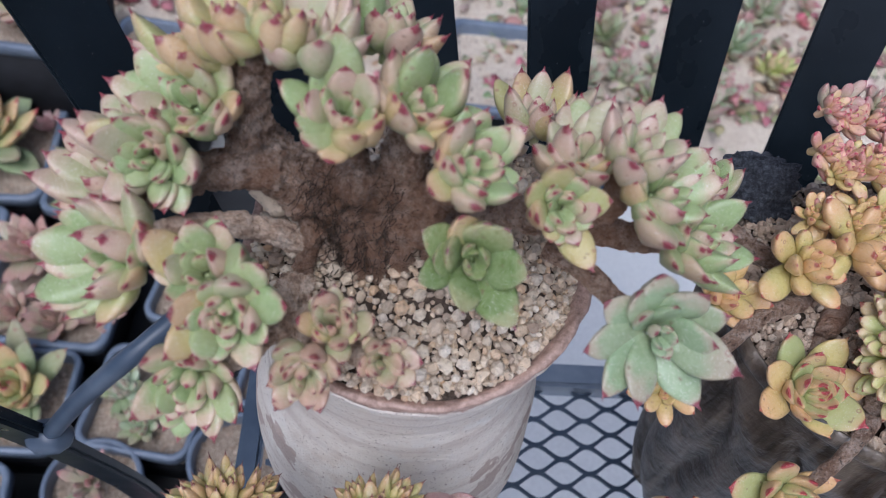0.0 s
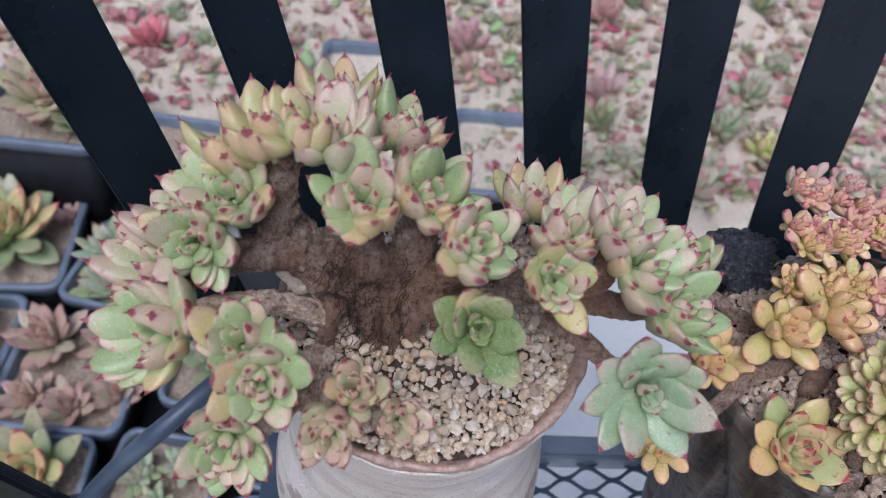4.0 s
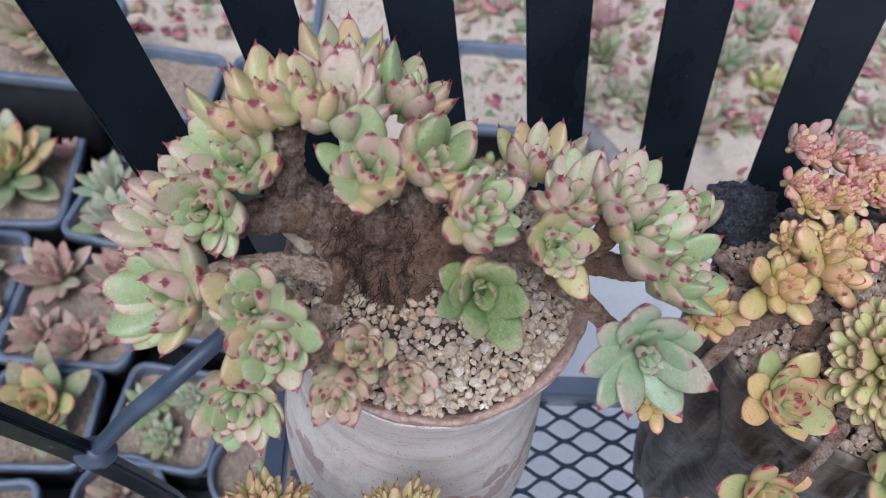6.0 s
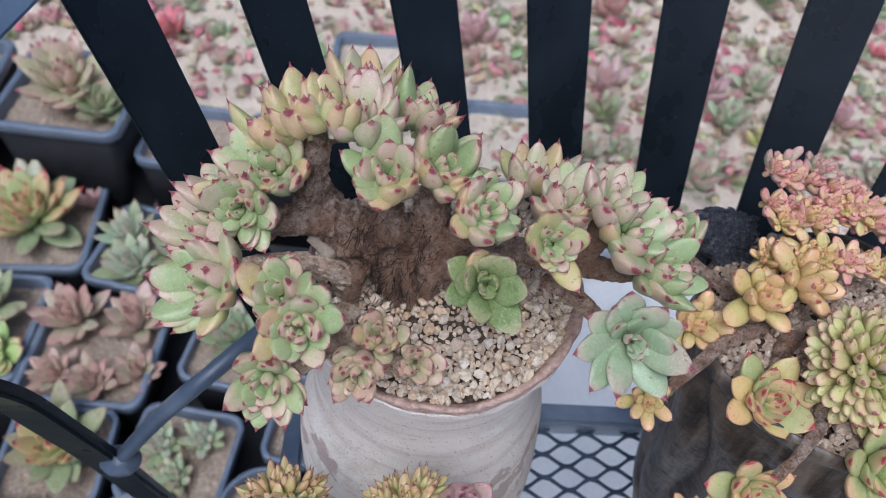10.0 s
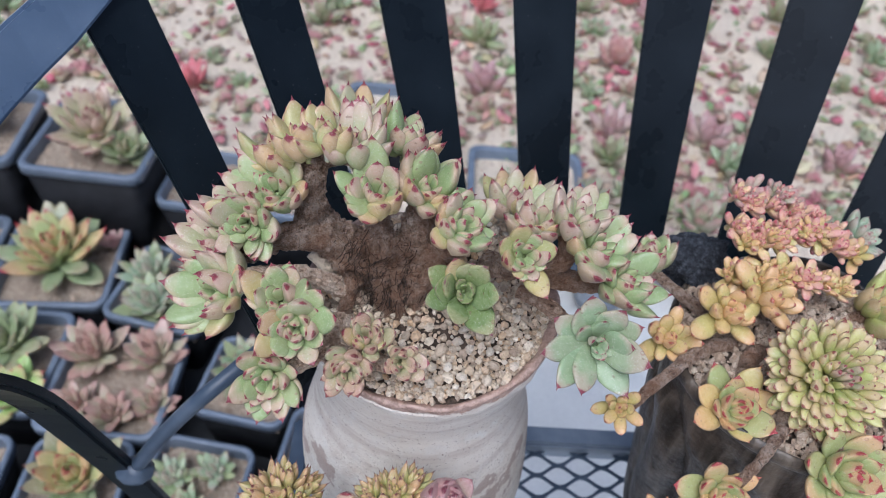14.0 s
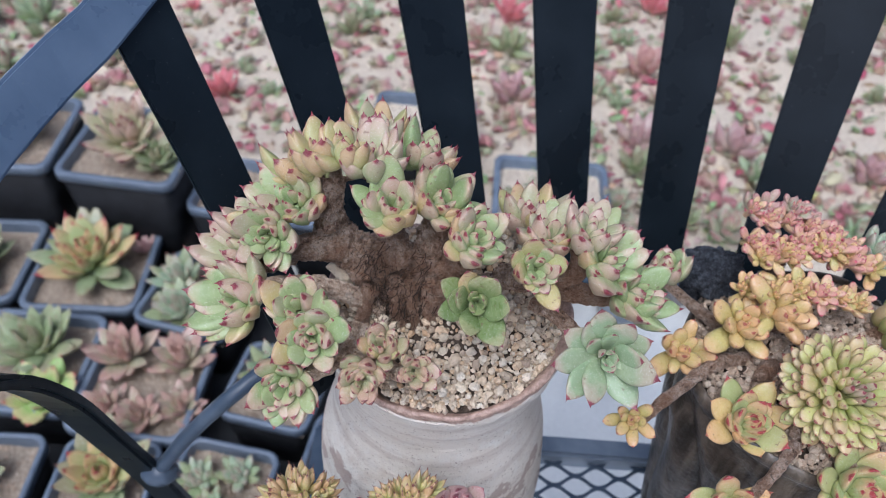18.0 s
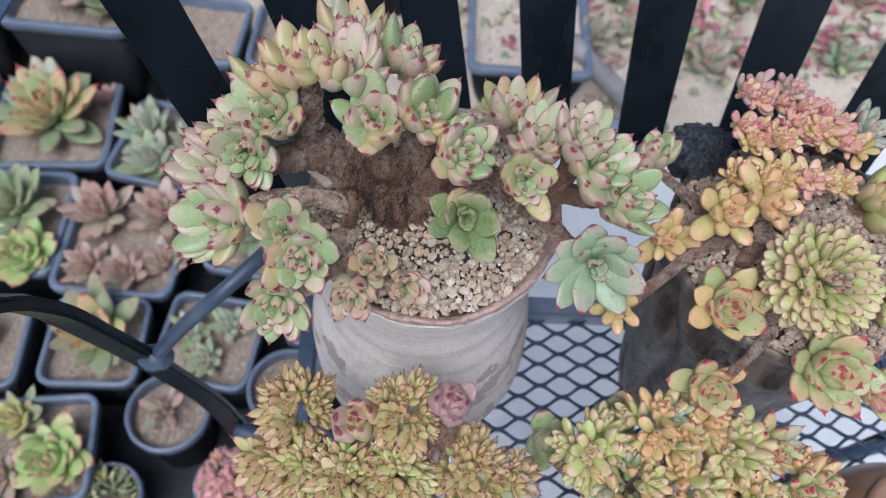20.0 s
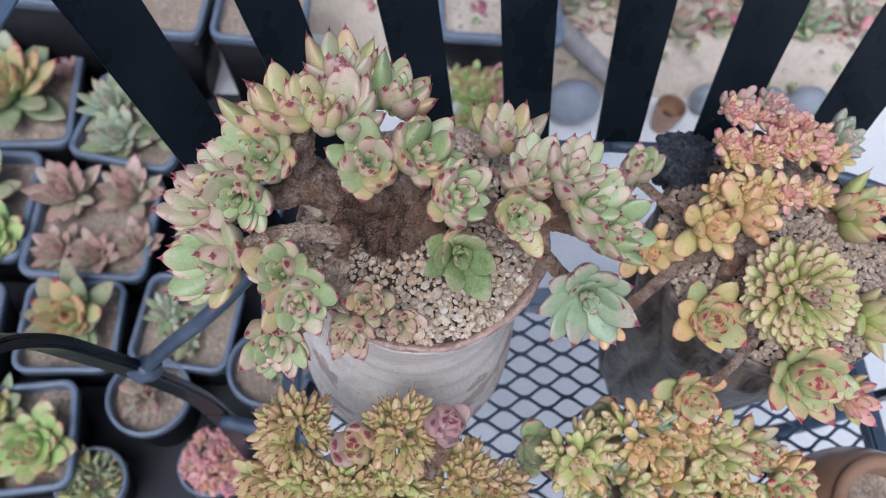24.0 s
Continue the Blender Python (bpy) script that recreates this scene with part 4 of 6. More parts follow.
crown((-0.0742, -0.011, 0.6163), (-0.75, 0.0, 0.66), "pink", 122, [(71, 79, 20.3), (13, 77, 19.8), (41, 80, 15.5), (17, 78, 16.3), (103, 70, 22.5), (105, 69, 19.4), (-173, 49, 16.0), (34, 64, 13.2)])
crown((-0.068, -0.0059, 0.6281), (-0.6, 0.25, 0.76), "pink", 123, [(113, 63, 19.7), (102, 73, 16.7), (40, 60, 16.2), (115, 58, 15.8), (107, 68, 13.5)])
crown((-0.07, -0.0293, 0.6129), (-0.6, -0.4, 0.69), "green", 124, [(110, 80, 7.5), (145, 47, 7.5), (94, 60, 7.0), (-91, 69, 15.1, "pink"), (-177, 61, 15.0, "pink"), (-143, 41, 17.1, "gold"), (-63, 85, 17.9), (54, 36, 20.6, "gold"), (64, 58, 22.1), (76, 26, 16.9), (87, 54, 19.1), (-33, 51, 18.4, "pink"), (-23, 62, 19.8, "pink"), (-59, 35, 20.6, "pink"), (110, 45, 22.5), (118, 40, 21.5), (130, 29, 19.4), (161, 23, 16.9, "gold"), (-83, 32, 17.0, "gold")])
crown((-0.0494, -0.0355, 0.6149), (-0.05, -0.3, 0.95), "green", 125, [(52, 45, 9.0), (42, 45, 7.5), (20, 50, 7.5), (117, 60, 6.6), (90, 67, 13.3, "pink"), (-61, 85, 13.7, "pink"), (14, 66, 17.5), (-82, 65, 19.9), (66, 54, 19.7, "gold"), (166, 41, 17.1)])
crown((-0.044, -0.0429, 0.6146), (0.1, -0.78, 0.62), "green", 126, [(51, 60, 5.6), (134, 88, 5.6), (-154, 87, 5.6), (132, 60, 5.6), (101, 63, 8.4, "pink"), (-41, 67, 9.5), (-157, 77, 8.4, "pink"), (-4, 60, 16.2, "pink"), (-24, 42, 19.5), (-62, 48, 19.6), (-87, 71, 13.4, "pink"), (86, 53, 16.1, "gold"), (149, 60, 14.9), (-142, 47, 16.0), (126, 47, 18.4, "gold")])
crown((-0.0525, -0.051, 0.5967), (-0.05, -0.85, 0.5), "green", 127, [(160, 60, 6.4), (178, 60, 7.1), (161, 60, 9.4), (76, 77, 8.4, "pink"), (-93, 63, 11.4, "pink"), (119, 71, 13.4), (-176, 45, 12.6, "pink"), (34, 53, 18.4), (-19, 57, 16.1), (111, 58, 18.5), (147, 43, 14.6), (164, 33, 16.4), (-153, 43, 17.1), (-123, 45, 17.1)])
crown((-0.025, -0.0513, 0.604), (0, -0.85, 0.5), "brown", 128, [(140, 60, 4.7), (127, 88, 4.7), (-140, 60, 5.6), (35, 55, 7.5, "pink"), (-68, 65, 8.4, "pink"), (154, 47, 7.5, "pink"), (77, 59, 11.3), (34, 44, 13.0), (-15, 54, 11.3), (-65, 49, 11.3), (137, 43, 11.3), (-142, 62, 11.4)])
crown((-0.0195, -0.0436, 0.6074), (0, -0.25, 0.97), "brown", 129, [(172, 88, 5.6), (-75, 88, 5.6), (6, 61, 6.6), (62, 69, 8.4), (-48, 61, 7.5), (-103, 73, 9.6), (90, 58, 11.3, "gold"), (26, 73, 13.4), (137, 69, 8.4, "gold"), (-87, 54, 13.1), (-121, 45, 8.4, "gold")])
crown((-0.0085, -0.0476, 0.6046), (0.2, -0.7, 0.7), "brown", 130, [(178, 88, 4.7), (99, 60, 4.7), (49, 60, 5.6), (10, 60, 6.6), (-31, 49, 7.5), (-74, 50, 11.3, "pink"), (126, 45, 7.5), (-108, 53, 7.5), (-114, 45, 11.0), (-32, 45, 8.4)])
crown((-0.0544, 0.0099, 0.6401), (-0.65, 0.35, 0.67), "gold", 131, [(129, 84, 21.4), (-57, 81, 18.6), (126, 66, 18.3, "pink"), (177, 47, 9.6), (-154, 27, 14.4), (123, 86, 16.6), (-55, 79, 16.7)])
crown((-0.0451, 0.0067, 0.65), (-0.25, 0.45, 0.86), "gold", 132, [(30, 74, 20.0), (96, 69, 17.5), (100, 61, 18.1), (43, 63, 17.4), (81, 46, 14.7), (176, 36, 15.8), (97, 63, 11.9)])
crown((-0.037, 0.0022, 0.6551), (0, 0.2, 0.98), "gold", 133, [(42, 59, 8.8, "pink"), (52, 60, 7.7), (63, 56, 15.8), (50, 63, 16.6), (22, 69, 15.8), (87, 54, 9.5, "pink"), (179, 76, 11.6)])
crown((-0.0285, 0.0035, 0.6518), (0, 0.35, 0.94), "pink", 134, [(9, 46, 18.3), (-13, 48, 16.0), (32, 46, 17.1, "gold"), (-55, 65, 18.8), (-145, 50, 14.7, "green"), (-15, 78, 20.6), (-36, 74, 17.2), (-3, 78, 20.9), (11, 78, 18.9), (129, 51, 13.0, "gold")])
crown((-0.029, 0.0252, 0.6466), (0.0, 0.6, 0.8), "pink", 135, [(79, 58, 20.5, "gold"), (43, 73, 18.8), (-11, 71, 20.0, "gold"), (-17, 65, 17.5, "green"), (-72, 62, 18.7, "gold"), (36, 54, 14.8), (-21, 82, 12.5), (-46, 63, 11.4), (-69, 57, 9.7), (10, 45, 9.7), (-78, 50, 16.6, "gold"), (44, 37, 15.8, "gold")])
crown((-0.0106, 0.0191, 0.6427), (0.2, 0.45, 0.87), "green", 136, [(62, 73, 20.2), (5, 46, 15.9), (-9, 54, 18.5), (-179, 62, 8.4), (-167, 38, 18.2, "pink"), (-48, 28, 18.1, "gold"), (-128, 35, 17.0, "gold"), (21, 31, 18.2, "pink"), (-16, 76, 9.6)])
crown((-0.02, -0.0077, 0.6428), (0, -0.28, 0.96), "green", 137, [(24, 45, 8.4, "pink"), (98, 82, 7.5, "pink"), (39, 45, 7.5), (91, 66, 13.3, "pink"), (1, 77, 15.3, "pink"), (-55, 73, 16.4, "pink"), (19, 63, 16.2), (4, 65, 23.5), (79, 43, 17.1), (123, 42, 13.0), (-170, 72, 9.6), (-162, 58, 16.1, "gold"), (170, 32, 14.5, "gold"), (144, 41, 14.6), (-128, 57, 16.1, "gold"), (-53, 56, 13.1)])
crown((-0.0026, -0.0034, 0.642), (0.25, -0.15, 0.96), "green", 138, [(89, 82, 7.5, "pink"), (-48, 88, 6.6), (-114, 69, 7.5, "pink"), (46, 80, 21.4), (-74, 81, 20.2), (124, 57, 16.1, "gold"), (72, 60, 19.8), (168, 50, 8.4, "gold"), (-145, 56, 11.3, "gold"), (-137, 50, 14.7, "gold")])
crown((0.0088, -0.0169, 0.639), (0.4, -0.3, 0.86), "green", 139, [(-2, 63, 8.4, "pink"), (120, 88, 7.5, "pink"), (-76, 53, 7.5, "pink"), (59, 65, 17.5, "pink"), (-22, 68, 15.1), (-41, 56, 17.3), (-135, 61, 16.2), (100, 34, 11.4, "gold"), (114, 41, 11.3, "pink"), (136, 24, 14.4, "gold"), (71, 55, 14.8, "gold"), (177, 48, 16.0), (-115, 69, 9.5), (-168, 60, 9.5)])
crown((0.0125, -0.0296, 0.6218), (0.05, -0.62, 0.8), "deep", 140, [(79, 68, 15.1), (-63, 87, 8.4), (68, 45, 18.3), (112, 45, 18.3), (167, 54, 17.3), (28, 54, 16.1, "gold"), (-31, 66, 18.7), (-100, 64, 19.8), (-145, 46, 22.0), (-5, 64, 16.2), (92, 59, 16.2), (162, 60, 5.6), (54, 60, 5.6)])
crown((0.033, -0.0169, 0.6285), (0.1, -0.68, 0.72), "green", 141, [(-130, 60, 5.6), (-163, 60, 6.6), (84, 60, 5.6), (-11, 63, 6.6), (45, 53, 8.4), (-84, 69, 13.3, "pink"), (-149, 45, 10.6, "pink"), (20, 58, 16.1, "gold"), (-69, 62, 16.2, "gold"), (112, 63, 13.2, "gold"), (166, 45, 9.7, "gold"), (-144, 40, 18.3, "gold"), (73, 48, 13.0, "gold")])
crown((0.034, 0.0218, 0.6141), (0, 0.4, 0.92), "pink", 142, [(-37, 74, 12.5), (-57, 67, 10.9), (-74, 56, 11.0), (28, 59, 18.6, "gold"), (-4, 76, 18.1), (-58, 70, 19.8, "gold"), (13, 35, 15.8, "gold"), (-171, 48, 13.0, "gold"), (37, 31, 20.6, "gold"), (-86, 48, 21.4)])
crown((0.04, -0.0043, 0.6291), (0, 0.1, 0.99), "pink", 143, [(108, 76, 16.5), (-26, 21, 15.7), (-3, 42, 18.3, "green"), (-32, 57, 19.1), (-11, 88, 8.4), (111, 41, 18.3, "green"), (168, 45, 8.4, "gold"), (-144, 45, 9.7, "gold"), (-98, 55, 9.5), (-16, 58, 15.6)])
crown((0.0524, -0.0071, 0.6349), (0.15, 0.2, 0.97), "pink", 144, [(-23, 49, 18.4), (72, 74, 11.5), (-19, 45, 9.9), (-45, 43, 18.3, "green"), (135, 47, 9.6), (-85, 48, 12.7), (-18, 65, 11.6)])
crown((0.0581, -0.0118, 0.6279), (0.5, -0.1, 0.86), "green", 145, [(42, 57, 11.3, "pink"), (-33, 32, 11.4, "pink"), (-56, 64, 12.6, "pink"), (-28, 65, 18.9), (109, 33, 15.8, "gold"), (-46, 66, 18.3), (-73, 63, 18.7), (169, 27, 21.7), (164, 54, 16.1, "pink"), (-76, 42, 14.6), (147, 27, 14.4), (-54, 60, 9.1)])
crown((0.0699, -0.0172, 0.6168), (0.6, -0.15, 0.78), "green", 146, [(-46, 45, 9.7, "pink"), (129, 71, 8.4, "pink"), (40, 50, 16.0), (-16, 48, 16.0, "pink"), (-27, 68, 20.0), (-71, 54, 13.1, "pink"), (-165, 66, 16.3), (-97, 47, 19.6), (167, 38, 17.0), (-147, 40, 19.5), (141, 20, 15.7), (143, 51, 11.3), (-29, 57, 13.1), (-135, 77, 7.5)])
crown((0.0591, -0.0412, 0.6131), (0.1, -0.75, 0.65), "mint", 147, [(-27, 60, 4.7), (-89, 60, 4.7), (-148, 60, 4.7), (-136, 60, 4.9), (57, 53, 13.1), (-112, 45, 7.5), (-172, 60, 6.6), (-142, 30, 14.4), (45, 40, 19.5), (6, 57, 13.1), (26, 41, 23.1), (-14, 52, 20.8), (-73, 69, 18.7), (-98, 61, 24.6), (-142, 32, 21.5), (162, 43, 20.7), (142, 28, 21.7), (104, 27, 21.7), (68, 29, 20.5), (-51, 48, 19.6)])

hair = random.Random(3)
vs, fs = [], []
for i in range(380):
    a, h = hair.uniform(-2.9, 0.3), hair.uniform(0.588, 0.622)
    rad = 0.0165 - 0.12 * (h - 0.59)
    p = Vector((-0.011 - (h - 0.59) * 0.2 + rad * math.cos(a), -0.001 + rad * math.sin(a) * 1.05, h))
    d = Vector((hair.gauss(0, 0.8), -0.3 + hair.gauss(0, 0.3), -0.5 + hair.gauss(0, 0.7))).normalized()
    w = hair.uniform(0.00006, 0.00017)
    pts = [p]
    for k in range(5):
        d = (d + Vector((hair.gauss(0, 0.9), hair.gauss(0, 0.5), hair.gauss(0, 0.8)))).normalized()
        pts.append(pts[-1] + d * hair.uniform(0.0012, 0.003))
    for q in pts:
        b = len(vs)
        vs += [q + Vector((w, 0, 0)), q + Vector((-w * 0.5, w, 0)), q + Vector((-w * 0.5, -w * 0.5, w))]
        if q is not pts[0]:
            for j in range(3):
                fs.append((b - 3 + j, b - 3 + (j + 1) % 3, b + (j + 1) % 3, b + j))
part("root_hairs", solid("root_hairs", vs, fs, HAIR), plant, None, "fine dark aerial root hairs at the trunk base", "stuff")

# ---- the dark pot and its yellow plant ----
P2 = Vector((0.171, 0.002, SEAT))
dark = thing("flower_pot", P2, "dark brown clay pot with carved wavy ridges", "pot")
part("body", lathe("body", [(0.0, 0.003), (0.030, 0.0), (0.034, 0.005), (0.0395, 0.03), (0.045, 0.07), (0.0495, 0.11), (0.0540, 0.145), (0.0575, 0.168), (0.0560, 0.168), (0.0545, 0.16), (0.051, 0.13)], DARK_CLAY, 160, 0.02, flute=lambda a, z: 1 + (0.12 * abs(math.sin(5.5 * a + 22 * z + 1.1 * math.sin(38 * z))) ** 0.7 - 0.02) * min(1.0, max(0.0, (0.165 - z) / 0.02)), steps=10), dark, Matrix.Translation(P2))
part("rim", lathe("rim", [(0.0565, 0.166), (0.0588, 0.169), (0.0594, 0.173), (0.0584, 0.1755), (0.0568, 0.1755), (0.0558, 0.170)], DARK_CLAY, 120, 0.03), dark, Matrix.Translation(P2), "thin dark brown rim")
soil = part("potting_soil", mound("potting_soil", (P2.x, P2.y), 0.0560, 0.5545, 0.012, SOIL), None)
tagged(soil, "gritty soil filling the dark clay pot", "soil", kind="stuff")
spots = []
while len(spots) < 4400:
    x, y = rng.uniform(-0.058, 0.058, 2)
    d = x * x + y * y
    if d < 0.0565 ** 2:
        spots.append((x + P2.x, y + P2.y, 0.5580 + 0.011 * (1 - d / 0.0560 ** 2) + rng.uniform(-0.001, 0.001), rng.choice([0.0009, 0.0013, 0.0018, 0.0024], p=[0.3, 0.4, 0.22, 0.08])))
stones("grit", spots, GRIT, rng, None, "mixed grey brown grit in the dark clay pot", "gravel")
yellow = thing("yellow_succulent", (P2.x, P2.y, 0.55), "branching succulent with orange, yellow and coral leaf clusters", "succulent")
for pts in (
    [(0.150, 0.010, 0.548, 0.008), (0.150, 0.014, 0.565, 0.006), (0.148, 0.020, 0.585, 0.005)],
    [(0.150, 0.0, 0.564, 0.006), (0.140, -0.012, 0.567, 0.005), (0.134, -0.024, 0.562, 0.004), (0.131, -0.031, 0.561, 0.002)],
    [(0.146, 0.004, 0.562, 0.005), (0.122, -0.006, 0.5665, 0.0042), (0.102, -0.020, 0.562, 0.0036), (0.088, -0.031, 0.557, 0.003), (0.082, -0.034, 0.560, 0.0015)],
    [(0.156, -0.005, 0.560, 0.006), (0.161, -0.02, 0.568, 0.005), (0.163, -0.028, 0.577, 0.004)],
    [(0.150, -0.008, 0.561, 0.005), (0.149, -0.036, 0.5665, 0.0045), (0.140, -0.050, 0.558, 0.0036), (0.131, -0.057, 0.546, 0.003), (0.125, -0.060, 0.541, 0.0015)],
    [(0.156, -0.02, 0.561, 0.005), (0.165, -0.045, 0.5665, 0.0045), (0.168, -0.057, 0.561, 0.003)],
    [(0.16, 0.01, 0.552, 0.006), (0.185, 0.016, 0.56, 0.005), (0.203, 0.018, 0.568, 0.004)],
    [(0.14, 0.01, 0.562, 0.005), (0.12, 0.022, 0.567, 0.004), (0.104, 0.032, 0.574, 0.003)],
    [(0.15, 0.015, 0.57, 0.005), (0.15, 0.035, 0.585, 0.005), (0.158, 0.047, 0.592, 0.004)],
):
    part("branch", tube("branch", [(*p[:3], p[3] * 0.72) for p in pts], BARK, 20, 10, 0.22, 170), yellow)
for i, (at, r, ax, cnt, shp, pal, low, out) in enumerate([
    ((0.130, 0.004, 0.582), 0.0165, (-0.10, -0.45, 0.85), 16, "bean", "amber", 15, "amber"),
    ((0.145, 0.005, 0.590), 0.0150, (0.15, -0.55, 0.80), 16, "bean", "amber", 20, "amber"),
    ((0.107, -0.001, 0.567), 0.0145, (-0.15, -0.55, 0.80), 16, "bean", "amber", 18, "amber"),
    ((0.083, -0.033, 0.560), 0.0110, (-0.20, -0.60, 0.70), 13, "bean", "amber", 15, "amber"),
    ((0.131, -0.032, 0.562), 0.0185, (-0.05, -0.45, 0.88), 27, "broad", "flame", 20, "amber"),
    ((0.125, -0.061, 0.543), 0.0165, (-0.05, -0.65, 0.72), 22, "broad", "flame", 18, "amber"),
    ((0.168, -0.058, 0.562), 0.0200, (0.05, -0.60, 0.78), 28, "broad", "flame", 16, "flame"),
    ((0.103, 0.036, 0.577), 0.0140, (-0.10, 0.10, 0.95), 17, "plump", "green", 38, "pink"),
    ((0.208, 0.018, 0.573), 0.0190, (0.35, -0.25, 0.90), 22, "ovate", "flame", 25, "lime"),
    ((0.205, -0.035, 0.568), 0.0180, (0.45, -0.40, 0.80), 22, "ovate", "lime", 18, "lime"),
    ((0.193, -0.066, 0.553), 0.0140, (0.30, -0.60, 0.70), 18, "spoon", "coral", 18, "lime"),
    ((0.203, 0.050, 0.585), 0.0130, (0.50, -0.20, 0.80), 22, "stub", "blue", 15, "blue"),
]):
    rosette(yellow, at, r, ax, cnt, shp, pal, low, 300 + i, out)
pompom(yellow, (0.163, -0.027, 0.580), 0.0218, (0.05, -0.50, 0.85), 175, "digit", "lime", 305, "pink")
crest = random.Random(41)
for row, (line, count, pal) in enumerate((
    ([(0.136, 0.046, 0.607), (0.146, 0.049, 0.604), (0.158, 0.050, 0.602), (0.170, 0.050, 0.598), (0.190, 0.046, 0.588)], 20, ("coral", "coral", "rose")),
    ([(0.134, 0.034, 0.598), (0.146, 0.028, 0.602), (0.158, 0.032, 0.602), (0.172, 0.032, 0.601), (0.190, 0.034, 0.590)], 19, ("coral", "amber", "coral")),
    ([(0.136, 0.016, 0.589), (0.146, 0.013, 0.594), (0.158, 0.015, 0.592), (0.172, 0.016, 0.591), (0.186, 0.020, 0.583)], 15, ("amber", "coral", "amber")),
)):
    for k in range(count):
        p = spline(line, 20)[round(k * 80 / (count - 1))]
        p = p + np.array([crest.gauss(0, 0.0022) for _ in range(3)])
        rosette(yellow, p, crest.uniform(0.0060, 0.0085), (crest.uniform(-0.4, 0.5), crest.uniform(-0.7, 0.1), 0.8), 14, "stub", crest.choice(pal), 10, 900 + row * 20 + k, crest.choice(pal), sink=0.2)
bm = bmesh.new()
bmesh.ops.create_icosphere(bm, subdivisions=5, radius=1.0)
for q in bm.verts:
    d = q.co.copy()
    k = 1 + 0.35 * noise.noise(d * 1.6) + 0.18 * noise.noise(d * 5) + 0.10 * noise.noise(d * 13) + 0.06 * noise.noise(d * 27)
    q.co = Vector((d.x * 0.0150, d.y * 0.0130, d.z * 0.0150)) * k
rock = part("lava_rock", from_bm("lava_rock", bm, LAVA, False), None, Matrix.Translation((0.133, 0.050, 0.562)))
tagged(rock, "rough black lava rock set in the pot", "rock")

# ---- front pots ----
front = thing("flower_pot", (-0.022, -0.118, SEAT), "small clay pot holding the golden cluster", "pot")
part("body", lathe("body", [(0.0, 0.003), (0.03, 0.0), (0.036, 0.01), (0.043, 0.06), (0.044, 0.11), (0.042, 0.12), (0.040, 0.119), (0.038, 0.1), (0.037, 0.09)], STONEWARE, 64, 0.03, marks={"drip": lambda r, z: 0.0, "lip": lambda r, z: 0.0}), front, Matrix.Translation((-0.022, -0.118, SEAT)))
part("rim", lathe("rim", [(0.0400, 0.1160), (0.0445, 0.1180), (0.0450, 0.1210), (0.0420, 0.1230), (0.0380, 0.1210), (0.0380, 0.1160)], STONEWARE, 64, 0.03, marks={"drip": lambda r, z: 0.0, "lip": lambda r, z: 0.0}), front, Matrix.Translation((-0.022, -0.118, SEAT)))
soil = part("potting_soil", mound("potting_soil", (-0.022, -0.118), 0.0385, 0.496, 0.006, POT_SAND), None)
tagged(soil, "gritty soil in the small clay pot", "soil", kind="stuff")
golden = thing("golden_succulent", (-0.022, -0.118, 0.5), "dense golden succulent cluster with dark leaf points", "succulent")
for pts in (
    [(-0.022, -0.115, 0.497, 0.007), (-0.024, -0.1, 0.518, 0.005), (-0.026, -0.088, 0.538, 0.004)],
    [(-0.02, -0.11, 0.5, 0.006), (-0.008, -0.095, 0.52, 0.005), (-0.002, -0.086, 0.535, 0.004)],
    [(-0.026, -0.112, 0.5, 0.006), (-0.042, -0.09, 0.515, 0.005), (-0.05, -0.08, 0.528, 0.004)],
    [(-0.012, -0.11, 0.5, 0.006), (0.006, -0.09, 0.53, 0.005), (0.013, -0.08, 0.545, 0.004)],
    [(-0.01, -0.115, 0.5, 0.006), (0.012, -0.11, 0.51, 0.005), (0.03, -0.1, 0.515, 0.004)],
):
    part("branch", tube("branch", pts, BARK, 14, 6, 0.18, 150), golden)
for i, (at, r, ax, cnt, shp, pal, low, out) in enumerate([
    ((-0.064, -0.092, 0.526), 0.0150, (-0.40, -0.40, 0.80), 30, "ovate", "honey", 15, "honey"),
    ((-0.024, -0.081, 0.550), 0.0150, (-0.10, -0.20, 0.95), 16, "plump", "gold", 44, "pink"),
    ((0.014, -0.074, 0.553), 0.0165, (0.10, -0.20, 0.95), 16, "plump", "mauve", 46, "mauve"),
    ((-0.066, -0.118, 0.512), 0.0150, (-0.40, -0.50, 0.70), 30, "ovate", "honey", 15, "honey"),
]):
    rosette(golden, at, r, ax, cnt, shp, pal, low, 500 + i, out)
for i, (at, r, ax, pals) in enumerate([
    ((-0.050, -0.074, 0.538), 0.0150, (-0.10, -0.40, 0.90), ("honey", "honey", "honey")),
    ((-0.006, -0.079, 0.550), 0.0140, (0.00, -0.40, 0.90), ("honey", "honey", "honey")),
    ((-0.046, -0.096, 0.530), 0.0140, (-0.05, -0.60, 0.80), ("lime", "honey", "honey")),
    ((-0.028, -0.102, 0.535), 0.0140, (0.0, -0.60, 0.80), ("honey", "honey", "lime")),
    ((-0.008, -0.100, 0.535), 0.0140, (0.05, -0.60, 0.80), ("lime", "honey", "honey")),
    ((0.022, -0.096, 0.528), 0.0150, (0.20, -0.45, 0.85), ("honey", "honey", "honey")),
    ((0.038, -0.098, 0.522), 0.0130, (0.35, -0.40, 0.85), ("pink", "honey", "honey")),
]):
    dome(golden, at, r, ax, 11, 0.0090, 16, "ovate", pals, 26, 60 + i)

